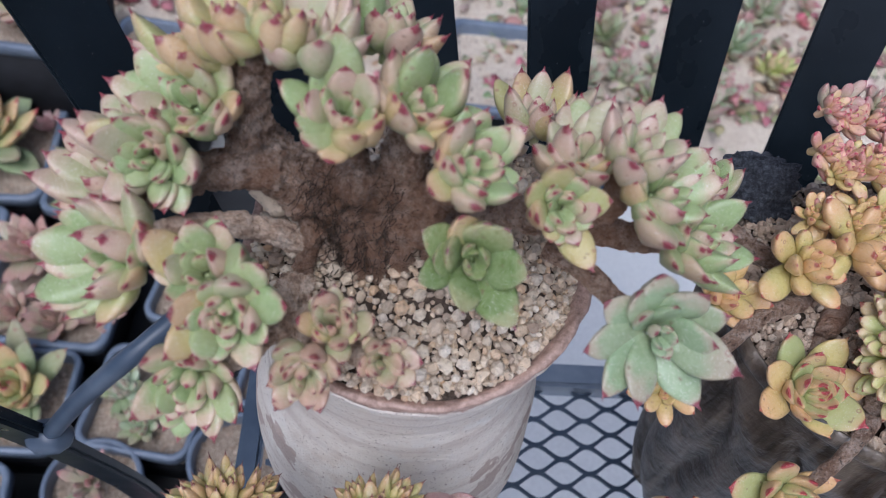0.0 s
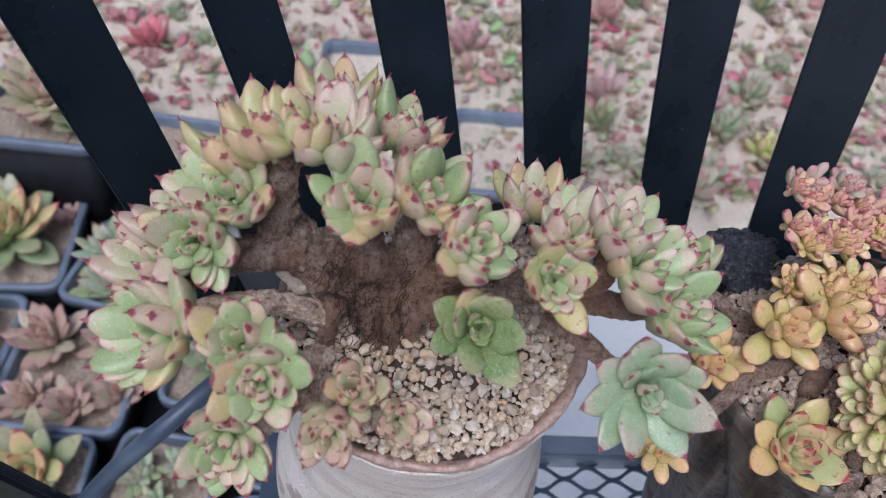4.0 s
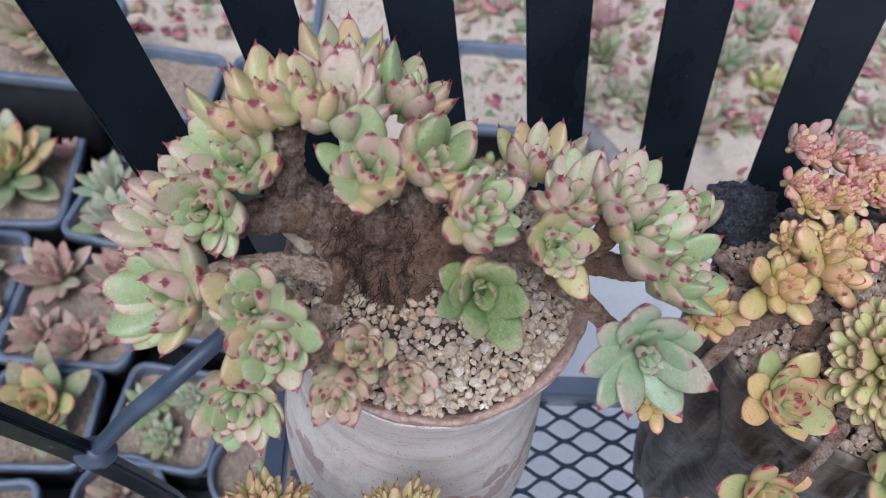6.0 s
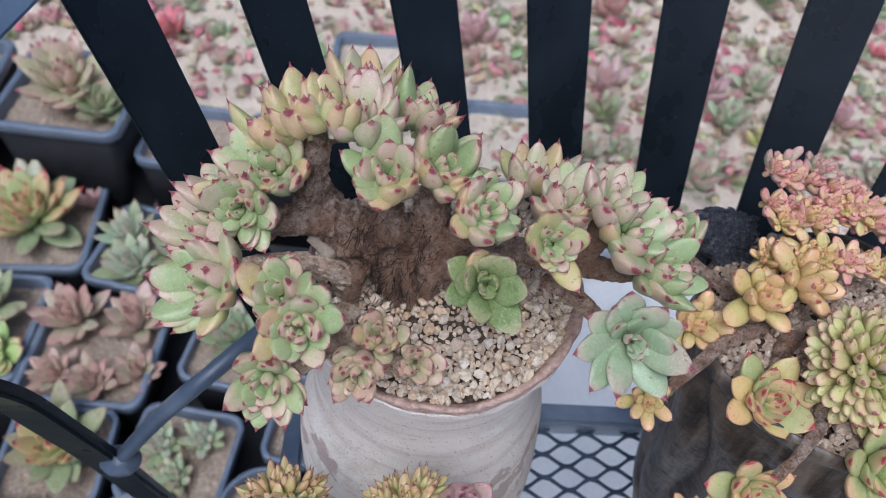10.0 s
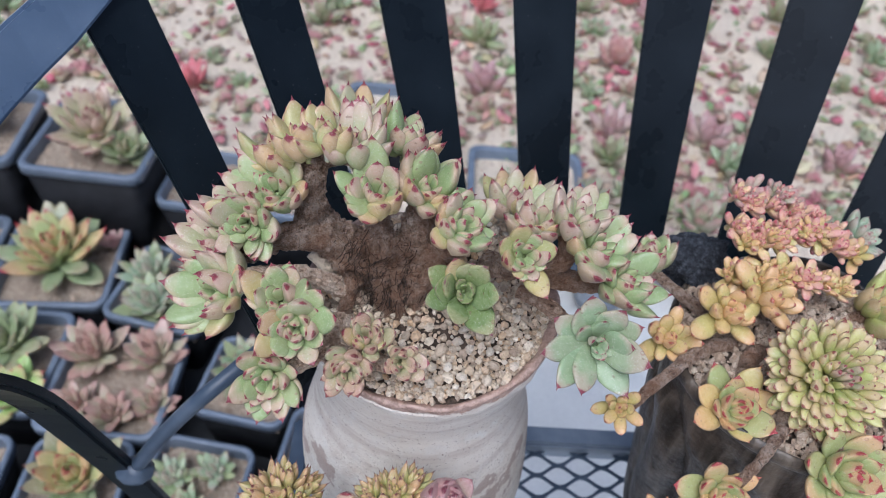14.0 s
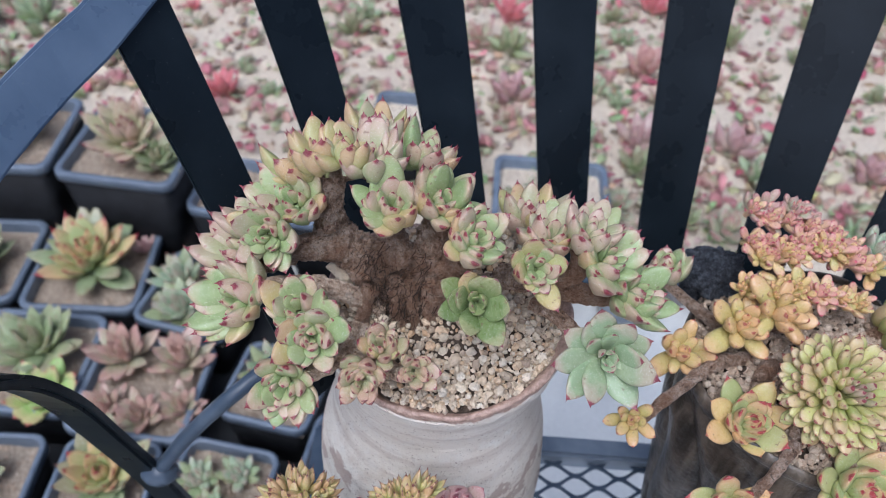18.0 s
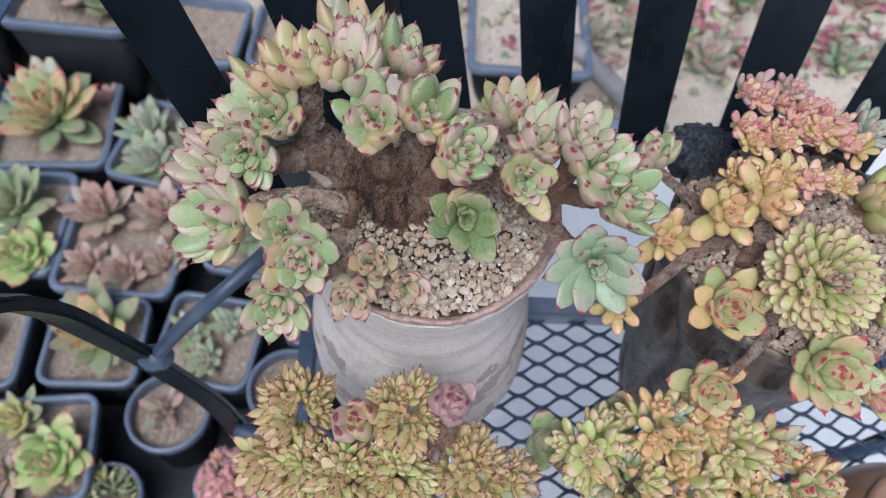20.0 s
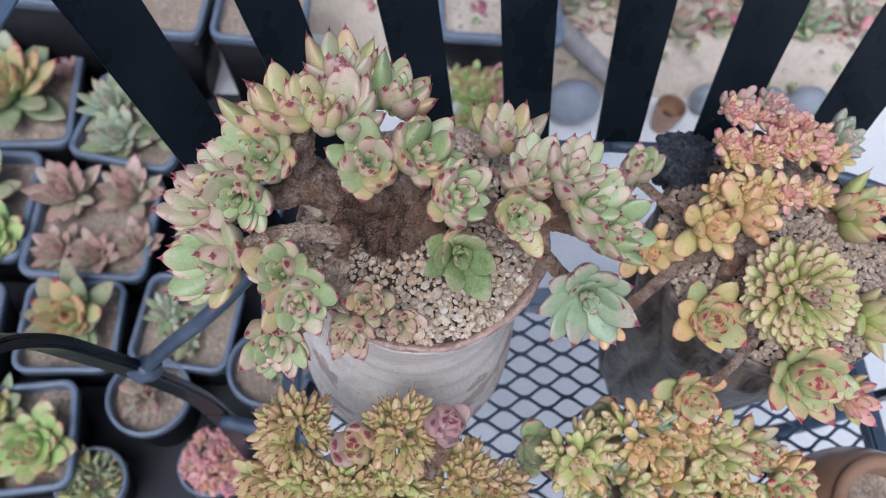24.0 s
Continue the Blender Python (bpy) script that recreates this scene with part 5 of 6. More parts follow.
front2 = thing("flower_pot", (0.112, -0.128, SEAT), "low clay pot under the yellow green cluster", "pot")
part("body", lathe("body", [(0.0, 0.003), (0.03, 0.0), (0.04, 0.01), (0.047, 0.05), (0.047, 0.085), (0.045, 0.09), (0.043, 0.089), (0.041, 0.07)], STONEWARE, 64, 0.03, marks={"drip": lambda r, z: 0.0, "lip": lambda r, z: 0.0}), front2, Matrix.Translation((0.112, -0.128, SEAT)))
part("rim", lathe("rim", [(0.0430, 0.0860), (0.0475, 0.0880), (0.0480, 0.0910), (0.0450, 0.0930), (0.0410, 0.0910), (0.0410, 0.0860)], STONEWARE, 64, 0.03, marks={"drip": lambda r, z: 0.0, "lip": lambda r, z: 0.0}), front2, Matrix.Translation((0.112, -0.128, SEAT)))
soil = part("potting_soil", mound("potting_soil", (0.112, -0.128), 0.042, 0.466, 0.006, POT_SAND), None)
tagged(soil, "gritty soil in the low clay pot", "soil", kind="stuff")
lime = thing("yellow_green_succulent", (0.112, -0.128, 0.47), "spreading yellow green succulent cluster with red points", "succulent")
for pts in (
    [(0.108, -0.128, 0.468, 0.007), (0.09, -0.1, 0.485, 0.005), (0.062, -0.075, 0.498, 0.004)],
    [(0.11, -0.125, 0.468, 0.007), (0.1, -0.09, 0.485, 0.005), (0.094, -0.06, 0.498, 0.004)],
    [(0.112, -0.125, 0.47, 0.007), (0.11, -0.1, 0.5, 0.005), (0.108, -0.082, 0.52, 0.004)],
    [(0.118, -0.125, 0.47, 0.007), (0.14, -0.1, 0.495, 0.005), (0.158, -0.084, 0.51, 0.004)],
):
    part("branch", tube("branch", pts, BARK, 14, 6, 0.18, 150), lime)
for i, (at, r, ax, cnt, shp, pal, low, out) in enumerate([
    ((0.061, -0.074, 0.505), 0.0165, (-0.15, -0.30, 0.93), 18, "plump", "olive", 34, "green"),
    ((0.093, -0.062, 0.506), 0.0160, (0.00, -0.25, 0.95), 16, "plump", "olive", 34, "gold"),
    ((0.158, -0.080, 0.520), 0.0155, (0.25, -0.45, 0.85), 24, "ovate", "flame", 20, "pink"),
    ((0.182, -0.100, 0.505), 0.0130, (0.4, -0.50, 0.75), 18, "broad", "pink", 15, "pink"),
    ((0.110, -0.070, 0.536), 0.0090, (-0.05, -0.20, 0.95), 16, "ovate", "blue", 35, "mint"),
]):
    rosette(lime, at, r, ax, cnt, shp, pal, low, 600 + i, out)
for i, (at, r, ax, pals) in enumerate([
    ((0.076, -0.086, 0.522), 0.0140, (-0.15, -0.60, 0.80), ("lime", "lime", "amber")),
    ((0.106, -0.078, 0.528), 0.0160, (0.00, -0.55, 0.85), ("lime", "amber", "lime")),
    ((0.124, -0.074, 0.526), 0.0140, (0.10, -0.50, 0.85), ("amber", "lime", "amber")),
    ((0.138, -0.084, 0.524), 0.0150, (0.15, -0.55, 0.80), ("lime", "lime", "coral")),
    ((0.092, -0.100, 0.520), 0.0150, (-0.10, -0.60, 0.80), ("lime", "amber", "olive")),
    ((0.120, -0.102, 0.520), 0.0150, (0.05, -0.60, 0.80), ("lime", "lime", "amber")),
    ((0.148, -0.104, 0.514), 0.0150, (0.2, -0.60, 0.75), ("amber", "lime", "lime")),
    ((0.172, -0.096, 0.514), 0.0150, (0.3, -0.50, 0.80), ("amber", "lime", "flame")),
    ((0.178, -0.122, 0.504), 0.0140, (0.3, -0.55, 0.75), ("lime", "amber", "flame")),
]):
    dome(lime, at, r, ax, 6, 0.0112, 15, "bud", pals, 24, 80 + i)

brown = thing("flower_pot", (0.254, -0.110, SEAT), "round shiny brown glazed pot", "pot")
part("body", lathe("body", [(0.0, 0.003), (0.028, 0.0), (0.036, 0.008), (0.046, 0.035), (0.047, 0.06), (0.040, 0.082), (0.033, 0.09), (0.0295, 0.088), (0.030, 0.075), (0.032, 0.06)], BROWN_GLAZE, 64, 0.02), brown, Matrix.Translation((0.254, -0.110, SEAT)))
part("rim", lathe("rim", [(0.0310, 0.0860), (0.0355, 0.0880), (0.0360, 0.0910), (0.0330, 0.0930), (0.0290, 0.0910), (0.0290, 0.0860)], BROWN_GLAZE, 64, 0.02), brown, Matrix.Translation((0.254, -0.110, SEAT)))
soil = part("potting_soil", mound("potting_soil", (0.254, -0.110), 0.031, 0.452, 0.002, POT_SAND), None)
tagged(soil, "grit in the brown glazed pot", "soil", kind="stuff")

# ---- nursery pots on the paving ----


def square_pot(at, size, height, turn, label, fill=None):
    """Tapered square plastic pot with a rolled rim, and its soil."""
    t = thing("nursery_pot", at, label, "plant pot", "nursery pots")
    m = Matrix.Translation(at) @ Matrix.Rotation(radians(turn), 4, "Z")

    def ring(half, z, corner):
        out = []
        for q in range(4):
            for k in range(5):
                a = q * math.pi / 2 + k * math.pi / 8
                cx = (half - corner) * (1 if q in (0, 3) else -1)
                cy = (half - corner) * (1 if q in (0, 1) else -1)
                out.append((cx + corner * math.cos(a), cy + corner * math.sin(a), z))
        return out

    def skin(name, rings, mat, cap):
        v, f = [], []
        for r in rings:
            v += ring(*r)
        for i in range(len(rings) - 1):
            for k in range(20):
                f.append((i * 20 + k, i * 20 + (k + 1) % 20, i * 20 + 20 + (k + 1) % 20, i * 20 + 20 + k))
        if cap:
            f.append(tuple(reversed(range(20))))
        return solid(name, v, f, mat)

    h = size / 2
    part("pot_wall", skin("pot_wall", [(h * 0.74, 0, 0.012), (h * 0.95, height - 0.012, 0.014), (h * 0.92, height - 0.012, 0.013), (h * 0.88, height * 0.7, 0.012)], PLASTIC, True), t, m)
    part("rim", skin("rim", [(h * 0.96, height - 0.014, 0.014), (h, height - 0.012, 0.016), (h, height - 0.002, 0.016), (h * 0.985, height, 0.015), (h * 0.90, height, 0.012), (h * 0.885, height - 0.002, 0.011), (h * 0.88, height - 0.03, 0.011)], SLATE, False), t, m, "slate grey rolled rim")
    n = 12
    v, f = [], []
    for j in range(n + 1):
        for i in range(n + 1):
            x, y = h * 0.9 * (2 * i / n - 1), h * 0.9 * (2 * j / n - 1)
            v.append((x, y, height - 0.018 + 0.004 * noise.noise(Vector((x * 70 + at[0] * 9, y * 70, at[1] * 9)))))
    for j in range(n):
        for i in range(n):
            a = j * (n + 1) + i
            f.append((a, a + 1, a + n + 2, a + n + 1))
    part("soil", solid("soil", v, f, fill or POT_SAND), t, m, "sandy potting soil", "stuff")
    rr = np.random.default_rng(int(abs(at[0]) * 9973 + abs(at[1]) * 7919))
    g = [(rr.uniform(-h, h) * 0.85, rr.uniform(-h, h) * 0.85, height - 0.017, rr.uniform(0.001, 0.0026)) for _ in range(170)]
    ob = stones("grit", [(*(m @ Vector(q[:3])), q[3]) for q in g], GRIT, rr, t)
    return t


def round_pot(at, radius, height, label):
    t = thing("round_nursery_pot", at, label, "plant pot", "nursery pots")
    m = Matrix.Translation(at)
    part("pot_wall", lathe("pot_wall", [(0, 0.002), (radius * 0.7, 0), (radius * 0.75, 0.004), (radius * 0.94, height - 0.012), (radius * 0.9, height - 0.014), (radius * 0.85, height * 0.6)], PLASTIC, 48), t, m)
    part("rim", lathe("rim", [(radius * 0.95, height - 0.014), (radius, height - 0.01), (radius, height - 0.002), (radius * 0.97, height), (radius * 0.90, height), (radius * 0.88, height - 0.006), (radius * 0.88, height - 0.03)], SLATE, 48), t, m, "slate grey rolled rim")
    ob = part("soil", mound("soil", (0, 0), radius * 0.89, height - 0.018, 0.002, POT_SAND, 32, 6), t, m, "sandy potting soil", "stuff")
    rr = np.random.default_rng(int(abs(at[0]) * 9973 + abs(at[1]) * 7919))
    g = []
    for _ in range(110):
        a, q = rr.uniform(0, 6.28), radius * 0.85 * math.sqrt(rr.uniform())
        g.append((at[0] + q * math.cos(a), at[1] + q * math.sin(a), at[2] + height - 0.015, rr.uniform(0.001, 0.0026)))
    stones("grit", g, GRIT, rr, t)
    return t


H = 0.10
SQUARE = [((-0.432, 0.430), 0.142, 3), ((-0.316, 0.262), 0.132, -3), ((-0.290, 0.400), 0.122, -12), ((-0.204, 0.148), 0.102, -8), ((-0.320, 0.144), 0.100, 0), ((-0.452, 0.285), 0.138, 0), ((-0.440, 0.140), 0.104, 2), ((-0.349, 0.030), 0.106, 6), ((-0.460, 0.020), 0.104, 0), ((-0.170, 0.275), 0.104, -10), ((-0.075, 0.19), 0.10, -8), ((-0.580, 0.43), 0.14, 3), ((-0.57, 0.285), 0.13, 0)]
for (x, y), s, turn in SQUARE:
    square_pot((x, y, 0), s, H, turn, "black square nursery pot with slate rim and sandy soil")
for x, y, r in ((-0.233, 0.070, 0.041), (-0.118, 0.098, 0.042)):
    round_pot((x, y, 0), r, H, "round black nursery pot with slate rim")
# pots set on the raised bed
for (x, y), s, turn, z, high in (((-0.40, 0.556), 0.150, -4, 0.0, 0.2), ((-0.565, 0.565), 0.15, 2, 0.0, 0.2), ((0.152, 0.602), 0.165, -2, 0.02, 0.105), ((-0.035, 0.700), 0.15, 0, 0.06, 0.1), ((-0.268, 0.545), 0.112, -6, 0.0, 0.15), ((-0.148, 0.538), 0.112, -4, 0.0, 0.15)):
    square_pot((x, y, z), s, high, turn, "tall square black nursery pot with slate rim at the bed", SAND if y > 0.58 else None)

TOP = H - 0.018
for i, (x, y, z, r, ax, cnt, shp, pal, low, lab) in enumerate([
    (-0.435, 0.435, TOP, 0.060, (0.05, -0.1, 1), 40, "blade", "flame", 10, "yellow green rosette with pointed leaves"),
    (-0.382, 0.475, TOP, 0.019, (0.0, 0, 1), 28, "blade", "mauve", 20, "small purple rosette"),
    (-0.350, 0.300, TOP, 0.038, (0, -0.2, 1), 32, "blade", "russet", 15, "dusty brownish pink rosette"),
    (-0.282, 0.300, TOP, 0.038, (0, -0.1, 1), 30, "blade", "russet", 12, "pinkish tan rosette"),
    (-0.348, 0.232, TOP, 0.029, (-0.1, -0.2, 1), 30, "blade", "russet", 15, "dusty brownish pink rosette"),
    (-0.308, 0.226, TOP, 0.029, (0, -0.2, 1), 30, "blade", "russet", 15, "dusty brownish pink rosette"),
    (-0.268, 0.240, TOP, 0.027, (0.1, -0.1, 1), 30, "blade", "russet", 15, "dusty brownish pink rosette"),
    (-0.318, 0.420, TOP, 0.036, (-0.1, -0.1, 1), 36, "blade", "blue", 12, "pale blue green rosette"),
    (-0.305, 0.375, TOP, 0.037, (0, -0.2, 1), 36, "blade", "blue", 12, "pale blue green rosette"),
    (-0.258, 0.400, TOP, 0.038, (0.1, -0.1, 1), 36, "blade", "blue", 12, "pale blue green rosette"),
    (-0.226, 0.160, TOP, 0.024, (0, -0.1, 1), 30, "ovate", "blue", 15, "pale mint rosette"),
    (-0.188, 0.168, TOP, 0.022, (0, -0.1, 1), 30, "ovate", "blue", 15, "pale mint rosette"),
    (-0.206, 0.128, TOP, 0.021, (0, -0.1, 1), 30, "ovate", "mint", 15, "pale mint rosette"),
    (-0.318, 0.150, TOP, 0.050, (0.1, -0.3, 1), 34, "blade", "flame", 25, "green rosette flushed red at the heart"),
    (-0.445, 0.300, TOP, 0.050, (0.0, -0.1, 1), 36, "blade", "olive", 12, "olive green rosette"),
    (-0.418, 0.240, TOP, 0.037, (0.1, -0.2, 1), 36, "broad", "fresh", 15, "bright lime rosette"),
    (-0.455, 0.140, TOP, 0.038, (0.0, -0.1, 1), 34, "blade", "olive", 12, "olive rosette"),
    (-0.330, 0.022, TOP, 0.036, (0.05, -0.2, 1), 40, "broad", "fresh", 12, "fresh green rosette"),
    (-0.375, 0.060, TOP, 0.029, (-0.1, -0.1, 1), 32, "blade", "lime", 12, "yellow green rosette"),
    (-0.375, 0.005, TOP, 0.024, (-0.1, -0.1, 1), 30, "blade", "rose", 12, "tan pink rosette"),
    (-0.175, 0.285, TOP, 0.041, (0, -0.1, 1), 30, "blade", "mint", 12, "pale green rosette"),
    (-0.062, 0.205, TOP, 0.024, (0, -0.1, 1), 26, "blade", "cherry", 25, "cherry red rosette"),
    (-0.575, 0.43, TOP, 0.047, (0, -0.1, 1), 36, "blade", "olive", 12, "olive rosette"),
    (-0.565, 0.29, TOP, 0.042, (0, -0.1, 1), 36, "blade", "blue", 12, "pale green rosette"),
    (-0.455, 0.02, TOP, 0.042, (0, -0.1, 1), 36, "blade", "olive", 12, "olive rosette"),
    (-0.405, 0.556, BED + TOP, 0.058, (0.1, -0.2, 1), 32, "blade", "pink", 15, "pinkish green rosette"),
    (-0.360, 0.530, BED + TOP, 0.037, (0.2, -0.2, 1), 26, "blade", "olive", 15, "olive rosette"),
    (-0.560, 0.565, BED + TOP, 0.056, (0, -0.1, 1), 32, "blade", "lime", 15, "yellow green rosette"),
]):
    small_plant("potted_succulent", (x, y, z), r, ax, cnt, shp, pal, low, 700 + i, lab + " growing in a nursery pot", "potted rosettes")

# ---- the sandy bed: seedlings, fallen leaves ----


def clump_mesh(seed, count, shape, mat, low):
    """A low rosette joined into one crown."""
    rr = random.Random(seed)
    vs, fs, al, ed, un = [], [], [], [], []
    for m, q in leaf_poses(rr, 1.0, count, low):
        v, f, a, e, d = leaf_shape(*SHAPES[shape][rr.randrange(3)])
        k = len(vs)
        vs += [m @ Vector(p) for p in v]
        fs += [tuple(k + i for i in p) for p in f]
        al += a
        ed += e
        un += d
    return solid("crown", vs, fs, mat, along=al, edge=ed, under=un)


rr = random.Random(77)
CLUMPS = [clump_mesh(i, 13, shp, LEAF[pal], low) for i, (shp, pal, low) in enumerate((("blade", "rose", 15), ("ovate", "mauve", 18), ("blade", "cherry", 20), ("ovate", "mint", 15), ("blade", "olive", 18), ("broad", "rose", 20), ("ovate", "lime", 20), ("ovate", "olive", 10)))]
NAMES = ("dusty pink", "mauve pink", "cherry pink", "pale green", "olive green", "rose pink", "yellow green", "dull green")
made = []
for x, y, r, k in ((0.340, 0.585, 0.036, 4), (0.395, 0.570, 0.040, 5), (0.42, 0.60, 0.03, 3), (0.585, 0.585, 0.036, 3), (0.66, 0.60, 0.026, 3), (0.52, 0.66, 0.034, 6), (0.30, 0.625, 0.03, 3), (0.47, 0.70, 0.04, 3), (-0.73, 1.00, 0.05, 3), (-0.66, 1.03, 0.04, 4), (-0.80, 0.95, 0.045, 4), (-0.72, 0.83, 0.045, 3), (-0.78, 1.06, 0.05, 3)):
    z = bed_z(x, y)
    made.append((x, y, r))
    t = thing("seedling", (x, y, z), NAMES[k] + " succulent seedling rooted near the bed edge", "succulent", "seedlings in the bed")
    part("crown", CLUMPS[k], t, Matrix.Translation((x, y, z + r * 0.1)) @ Matrix.Rotation(6.28 * x * 7, 4, "Z") @ Matrix.Diagonal((r, r, r, 1)))
while len(made) < 290:
    x, y = rr.uniform(-0.95, 1.5), 0.58 + 1.5 * rr.random() ** 1.2
    r = rr.uniform(0.012, 0.046)
    if any((x - a) ** 2 + (y - b) ** 2 < (0.7 * (r + c)) ** 2 for a, b, c in made):
        continue
    if y < 0.72 and x < 0.24:
        continue
    made.append((x, y, r))
    k = rr.choice((0, 1, 2, 3, 3, 3, 3, 4, 4, 4, 5, 7))
    z = bed_z(x, y)
    t = thing("seedling", (x, y, z), NAMES[k] + " succulent seedling rooted in the sandy bed", "succulent", "seedlings in the bed")
    part("crown", CLUMPS[k], t, Matrix.Translation((x, y, z + r * 0.1)) @ Matrix.Rotation(rr.uniform(0, 6.28), 4, "Z") @ Matrix.Rotation(rr.uniform(-0.3, 0.3), 4, "X") @ Matrix.Diagonal((r, r, r, 1)))
vs, fs = [], []
for i in range(1000):
    x = rr.uniform(-0.9, 1.4)
    y = bed_edge(x) + 0.03 + 1.25 * rr.random() ** 1.15
    if y < 0.72 and x < 0.24:
        continue
    r, spin = rr.uniform(0.008, 0.026), rr.uniform(0, 6.28)
    for j in range(9):
        m = Matrix.Translation((x, y, bed_z(x, y) + 0.002)) @ Matrix.Rotation(spin + j * 2.4, 4, "Z") @ Matrix.Rotation(radians(62 - 5 * j), 4, "X") @ Matrix.Diagonal((r, r * (0.6 + 0.05 * j), r, 1))
        w = 0.26
        v = [(0, 0, 0), (-w * 0.8, 0.3, 0.1), (0, 0.35, -0.02), (w * 0.8, 0.3, 0.1), (-w, 0.62, 0.12), (0, 0.66, 0.05), (w, 0.62, 0.12), (0, 1, 0.15), (0, 0.45, -0.16)]
        f = [(0, 2, 1), (0, 3, 2), (1, 2, 5, 4), (2, 3, 6, 5), (4, 5, 7), (5, 6, 7), (0, 1, 8), (0, 8, 3), (1, 4, 8), (8, 6, 3), (4, 7, 8), (8, 7, 6)]
        k = len(vs)
        vs += [m @ Vector(p) for p in v]
        fs += [tuple(k + q for q in p) for p in f]
n = Nodes("ground_rosette", 0.6)
where = n.noise(11, 2, 0.4, "Object")
n.colour(n.mix(0.35, n.ramp(where, (0.34, (0.52, 0.17, 0.22)), (0.44, (0.58, 0.36, 0.33)), (0.5, (0.40, 0.42, 0.24)), (0.57, (0.50, 0.22, 0.26)), (0.66, (0.30, 0.42, 0.22))), n.ramp(n.island(), (0.0, (0.5, 0.25, 0.25)), (1.0, (0.35, 0.36, 0.2)))))
tagged(part("ground_rosettes", solid("ground_rosettes", vs, fs, n.m), None), "low pink and green succulent plantlets covering the sand", "succulents", kind="stuff")
vs, fs = [], []
for i in range(7600):
    x = rr.uniform(-1.0, 1.6)
    y = bed_edge(x) + 0.02 + 1.6 * rr.random() ** 1.2
    z = bed_z(x, y) + 0.004
    r = rr.uniform(0.008, 0.034)
    m = Matrix.Translation((x, y, z)) @ Euler((rr.uniform(-0.5, 0.5), rr.uniform(-0.5, 0.5), rr.uniform(0, 6.28))).to_matrix().to_4x4() @ Matrix.Diagonal((r, r, r, 1))
    w, c = rr.uniform(0.2, 0.32), rr.uniform(-0.2, 0.4)
    v = [(0, 0, 0), (-w * 0.8, 0.3, 0.1), (0, 0.35, -0.02), (w * 0.8, 0.3, 0.1), (-w, 0.62, 0.1 + c * 0.4), (0, 0.66, c * 0.4), (w, 0.62, 0.1 + c * 0.4), (0, 1, c), (0, 0.4, -0.16), (0, 0.66, c * 0.4 - 0.14)]
    f = [(0, 2, 1), (0, 3, 2), (1, 2, 5, 4), (2, 3, 6, 5), (4, 5, 7), (5, 6, 7), (0, 1, 8), (0, 8, 3), (1, 4, 9, 8), (8, 9, 6, 3), (4, 7, 9), (9, 7, 6)]
    k = len(vs)
    vs += [m @ Vector(p) for p in v]
    fs += [tuple(k + q for q in p) for p in f]
for i in range(700):
    x, deep = rr.uniform(0.12, 0.95), rr.random()
    y = bed_edge(x) - 0.016 + 0.25 * deep ** 1.4
    z = bed_z(x, y) + 0.003 if y > bed_edge(x) else 0.11 * (y - bed_edge(x) + 0.02) / 0.02
    r = rr.uniform(0.006, 0.024)
    m = Matrix.Translation((x, y, z)) @ Euler((rr.uniform(-0.5, 0.9), rr.uniform(-0.5, 0.5), rr.uniform(0, 6.28))).to_matrix().to_4x4() @ Matrix.Diagonal((r, r, r, 1))
    k = len(vs)
    vs += [m @ Vector(p) for p in v]
    fs += [tuple(k + q for q in p) for p in f]
tagged(part("fallen_leaves", solid("fallen_leaves", vs, fs, LITTER), None), "fallen pink, red and green succulent leaves on sand", "leaf litter", kind="stuff")
g = np.random.default_rng(9)
pts = []
for i in range(1800):
    x = g.uniform(-1.0, 1.5)
    y = bed_edge(x) + 0.02 + 1.3 * g.uniform() ** 1.4
    pts.append((x, y, bed_z(x, y), g.uniform(0.0015, 0.006)))
stones("pebbles", pts, GRIT, g, None, "small pebbles scattered over the sandy bed", "gravel")

# ---- behind the chair ----


def pebble(name, at, size, mat, seed, label, category):
    bm = bmesh.new()
    bmesh.ops.create_icosphere(bm, subdivisions=4, radius=1.0)
    for q in bm.verts:
        k = 1 + 0.10 * noise.noise(q.co * 1.3 + Vector((seed, 0, 0))) + 0.02 * noise.noise(q.co * 6)
        q.co = Vector((q.co.x * size[0], q.co.y * size[1], q.co.z * size[2])) * k
    return tagged(part(name, from_bm(name, bm, mat, True), None, Matrix.Translation(at)), label, category)


pebble("river_stone", (0.262, 0.496, 0.033), (0.037, 0.028, 0.034), RIVER, 1, "smooth blue grey river stone on the paving", "stone")
pebble("river_stone", (0.597, 0.495, 0.034), (0.033, 0.028, 0.036), RIVER, 4, "smooth grey river stone on the paving", "stone")
pebble("river_stone", (0.553, 0.508, 0.026), (0.022, 0.020, 0.027), RIVER, 9, "dark grey river stone beside the bed edge", "stone")
pebble("river_stone", (0.462, 0.512, 0.026), (0.024, 0.020, 0.026), RIVER, 7, "small grey stone beside the bed edge", "stone")
n = Nodes("grey_pipe", 0.6)
w = n.noise(40, 5)
n.colour(n.ramp(w, (0.3, (0.22, 0.20, 0.19)), (0.7, (0.36, 0.34, 0.33)))).bump(w, 0.3, 0.001)
pipe = part("water_pipe", tube("water_pipe", [(0.205, 0.585, BED + 0.020, 0.014), (0.235, 0.560, BED + 0.006, 0.014), (0.300, 0.530, 0.062, 0.014), (0.350, 0.520, 0.024, 0.014)], n.m, 20, 6), None)
tagged(pipe, "grey plastic pipe lying on the edge of the bed", "pipe")
trail = thing("trailing_succulent", (0.125, 0.46, 0.0), "trailing green succulent with small pink leaves", "succulent")
rr = random.Random(21)
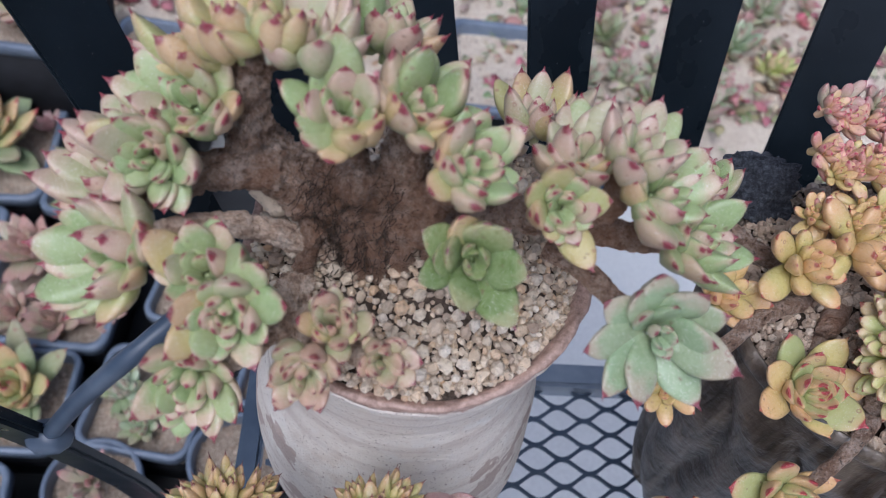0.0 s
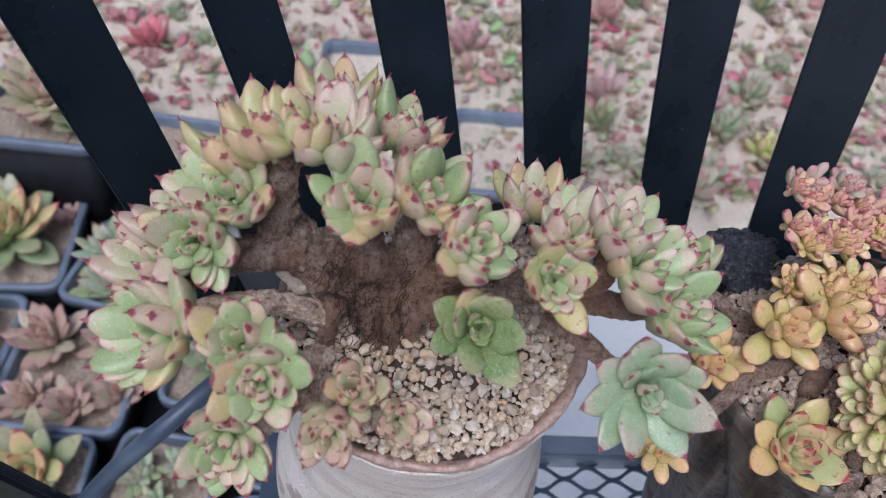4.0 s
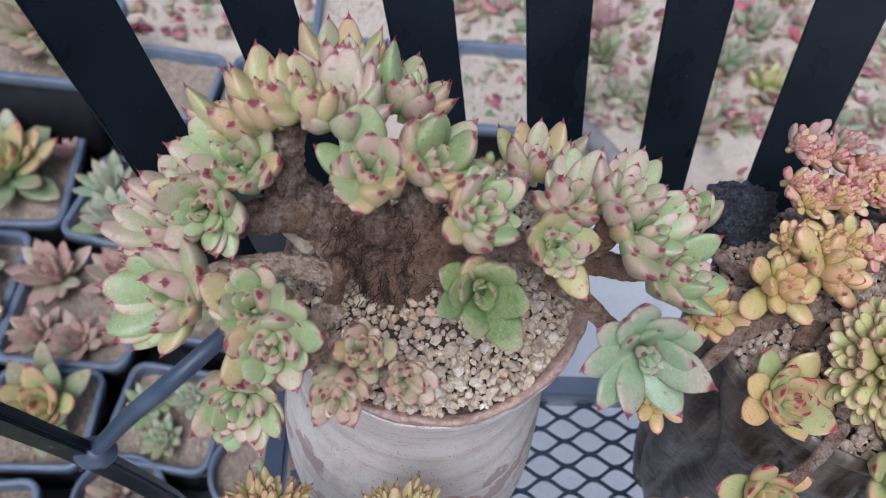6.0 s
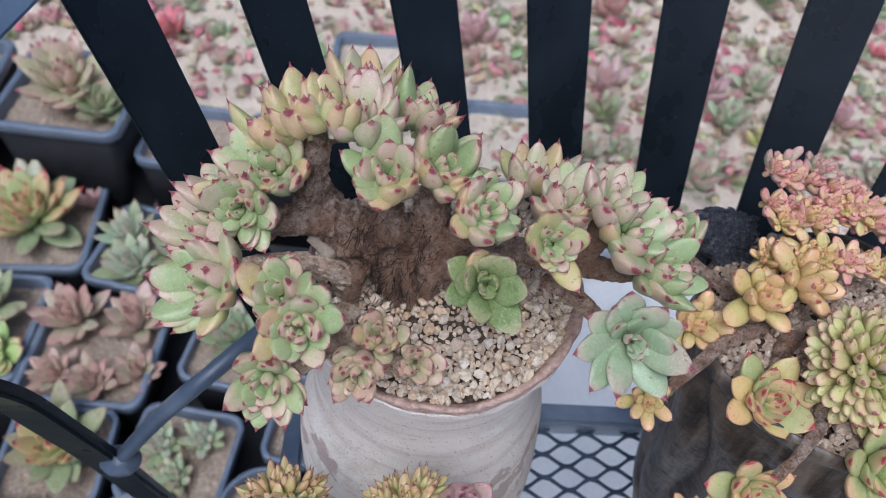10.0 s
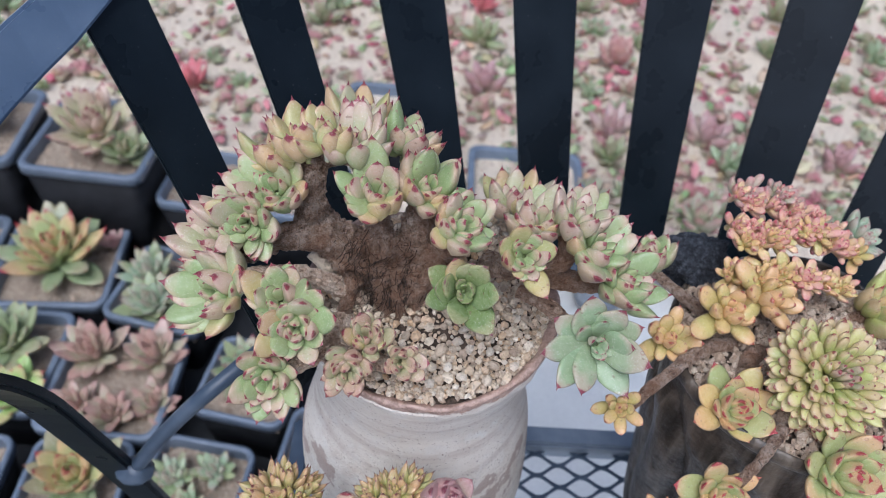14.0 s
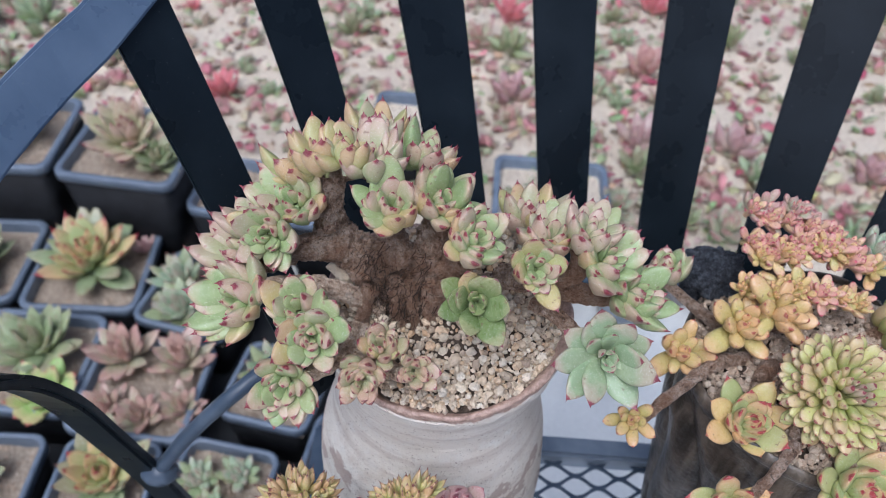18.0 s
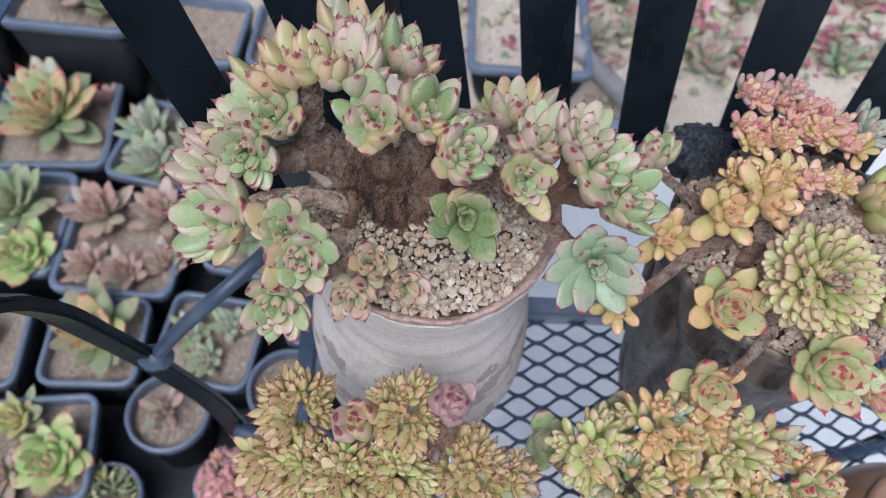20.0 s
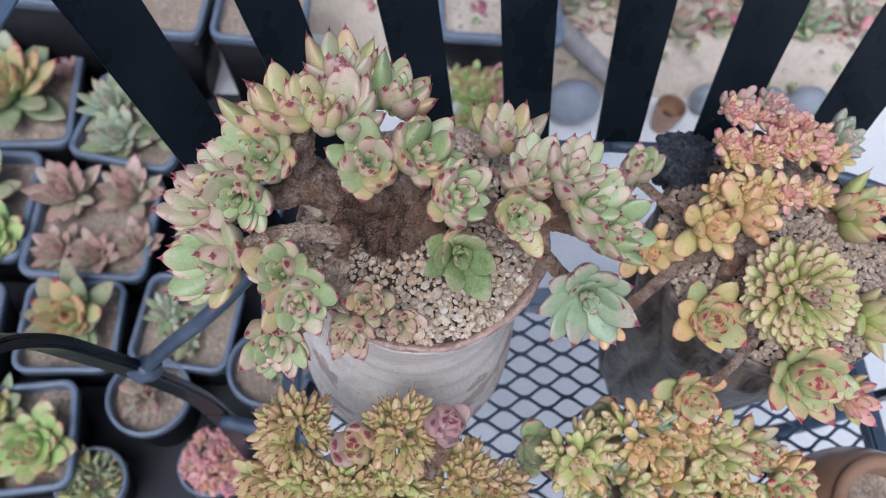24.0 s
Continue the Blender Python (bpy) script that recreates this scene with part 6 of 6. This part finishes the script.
for k in range(5):
    x0 = 0.10 + 0.012 * k
    part("stem", tube("stem", [(x0, 0.50, 0.04, 0.002), (x0 + 0.002, 0.47, 0.07, 0.002), (x0 + 0.004, 0.43, 0.04, 0.002), (x0 + 0.004, 0.41, 0.008, 0.0015)], PALE_BARK, 8, 4), trail)
for k in range(84):
    u = rr.random()
    at = Vector((0.095 + 0.06 * rr.random(), 0.505 - 0.11 * u, 0.03 + 0.06 * math.sin(min(1.0, 0.25 + u * 0.9) * math.pi) + rr.uniform(-0.01, 0.01)))
    rosette(trail, at, rr.uniform(0.013, 0.020), (rr.uniform(-0.4, 0.4), rr.uniform(-0.8, 0.1), 0.8), 9, "spoon", rr.choice(("fresh", "fresh", "fresh", "lime", "blossom")), 25, 1300 + k, rr.choice(("fresh", "fresh", "blossom")))
bowl = part("clay_bowl", lathe("clay_bowl", [(0, 0.002), (0.012, 0.0), (0.015, 0.003), (0.020, 0.03), (0.021, 0.046), (0.019, 0.046), (0.017, 0.03), (0.011, 0.02)], BROWN_GLAZE, 40), None, Matrix.Translation((0.395, 0.482, 0.0)))
tagged(bowl, "small reddish brown clay bowl on the paving", "bowl")

# ---- small pots by the arm ----
for i, (x, y, z, r, ax, cnt, shp, pal, low, lab) in enumerate([
    (-0.235, 0.072, 0.084, 0.030, (0.1, -0.2, 1), 12, "finger", "rose", 20, "pale pink finger-leaved succulent in a round pot"),
    (-0.112, 0.095, 0.084, 0.014, (0.1, -0.2, 1), 8, "bean", "mint", 20, "tiny pale green seedling in a round pot"),
    (-0.045, 0.160, 0.084, 0.024, (0.1, -0.2, 1), 12, "blade", "cherry", 30, "cherry red rosette in a square pot"),
]):
    small_plant("potted_succulent", (x, y, z), r, ax, cnt, shp, pal, low, 1400 + i, lab)
round_pot((-0.172, 0.008, 0.0), 0.032, 0.07, "round black nursery pot packed with a pink cluster")
jelly = thing("pink_cluster", (-0.172, 0.008, 0.07), "bright pink cluster of plump bead leaves in a round pot", "succulent")
dome(jelly, (-0.168, 0.010, 0.078), 0.033, (0, -0.1, 1), 30, 0.011, 11, "stub", ("blossom", "blossom", "rose", "coral"), 15, 95)
round_pot((-0.283, -0.008, 0.0), 0.034, 0.075, "round black nursery pot with an olive rosette cluster")
moss = thing("olive_cluster", (-0.283, -0.008, 0.06), "low olive green cluster of narrow leaves in a round pot", "succulent")
dome(moss, (-0.283, -0.008, 0.074), 0.030, (0, -0.1, 1), 16, 0.014, 11, "finger", ("olive", "olive", "lime"), 15, 96)
part("flower_head", clump_mesh(5, 8, "finger", LEAF["cherry"], 40), thing("pink_flower", (-0.150, 0.035, 0.09), "single pink flower head leaning from a pot", "flower"), Matrix.Translation((-0.150, 0.035, 0.1)) @ frame_of((0.4, -0.3, 0.8), 0.5) @ Matrix.Diagonal((0.016, 0.016, 0.016, 1)))
for i, (x, y) in enumerate(((-0.150, -0.035), (-0.138, -0.048), (-0.160, -0.052))):
    pebble("white_pebble", (x, y, 0.010), (0.012, 0.009, 0.011), WHITE, 20 + i, "smooth white pebble on the ground cloth", "pebble")
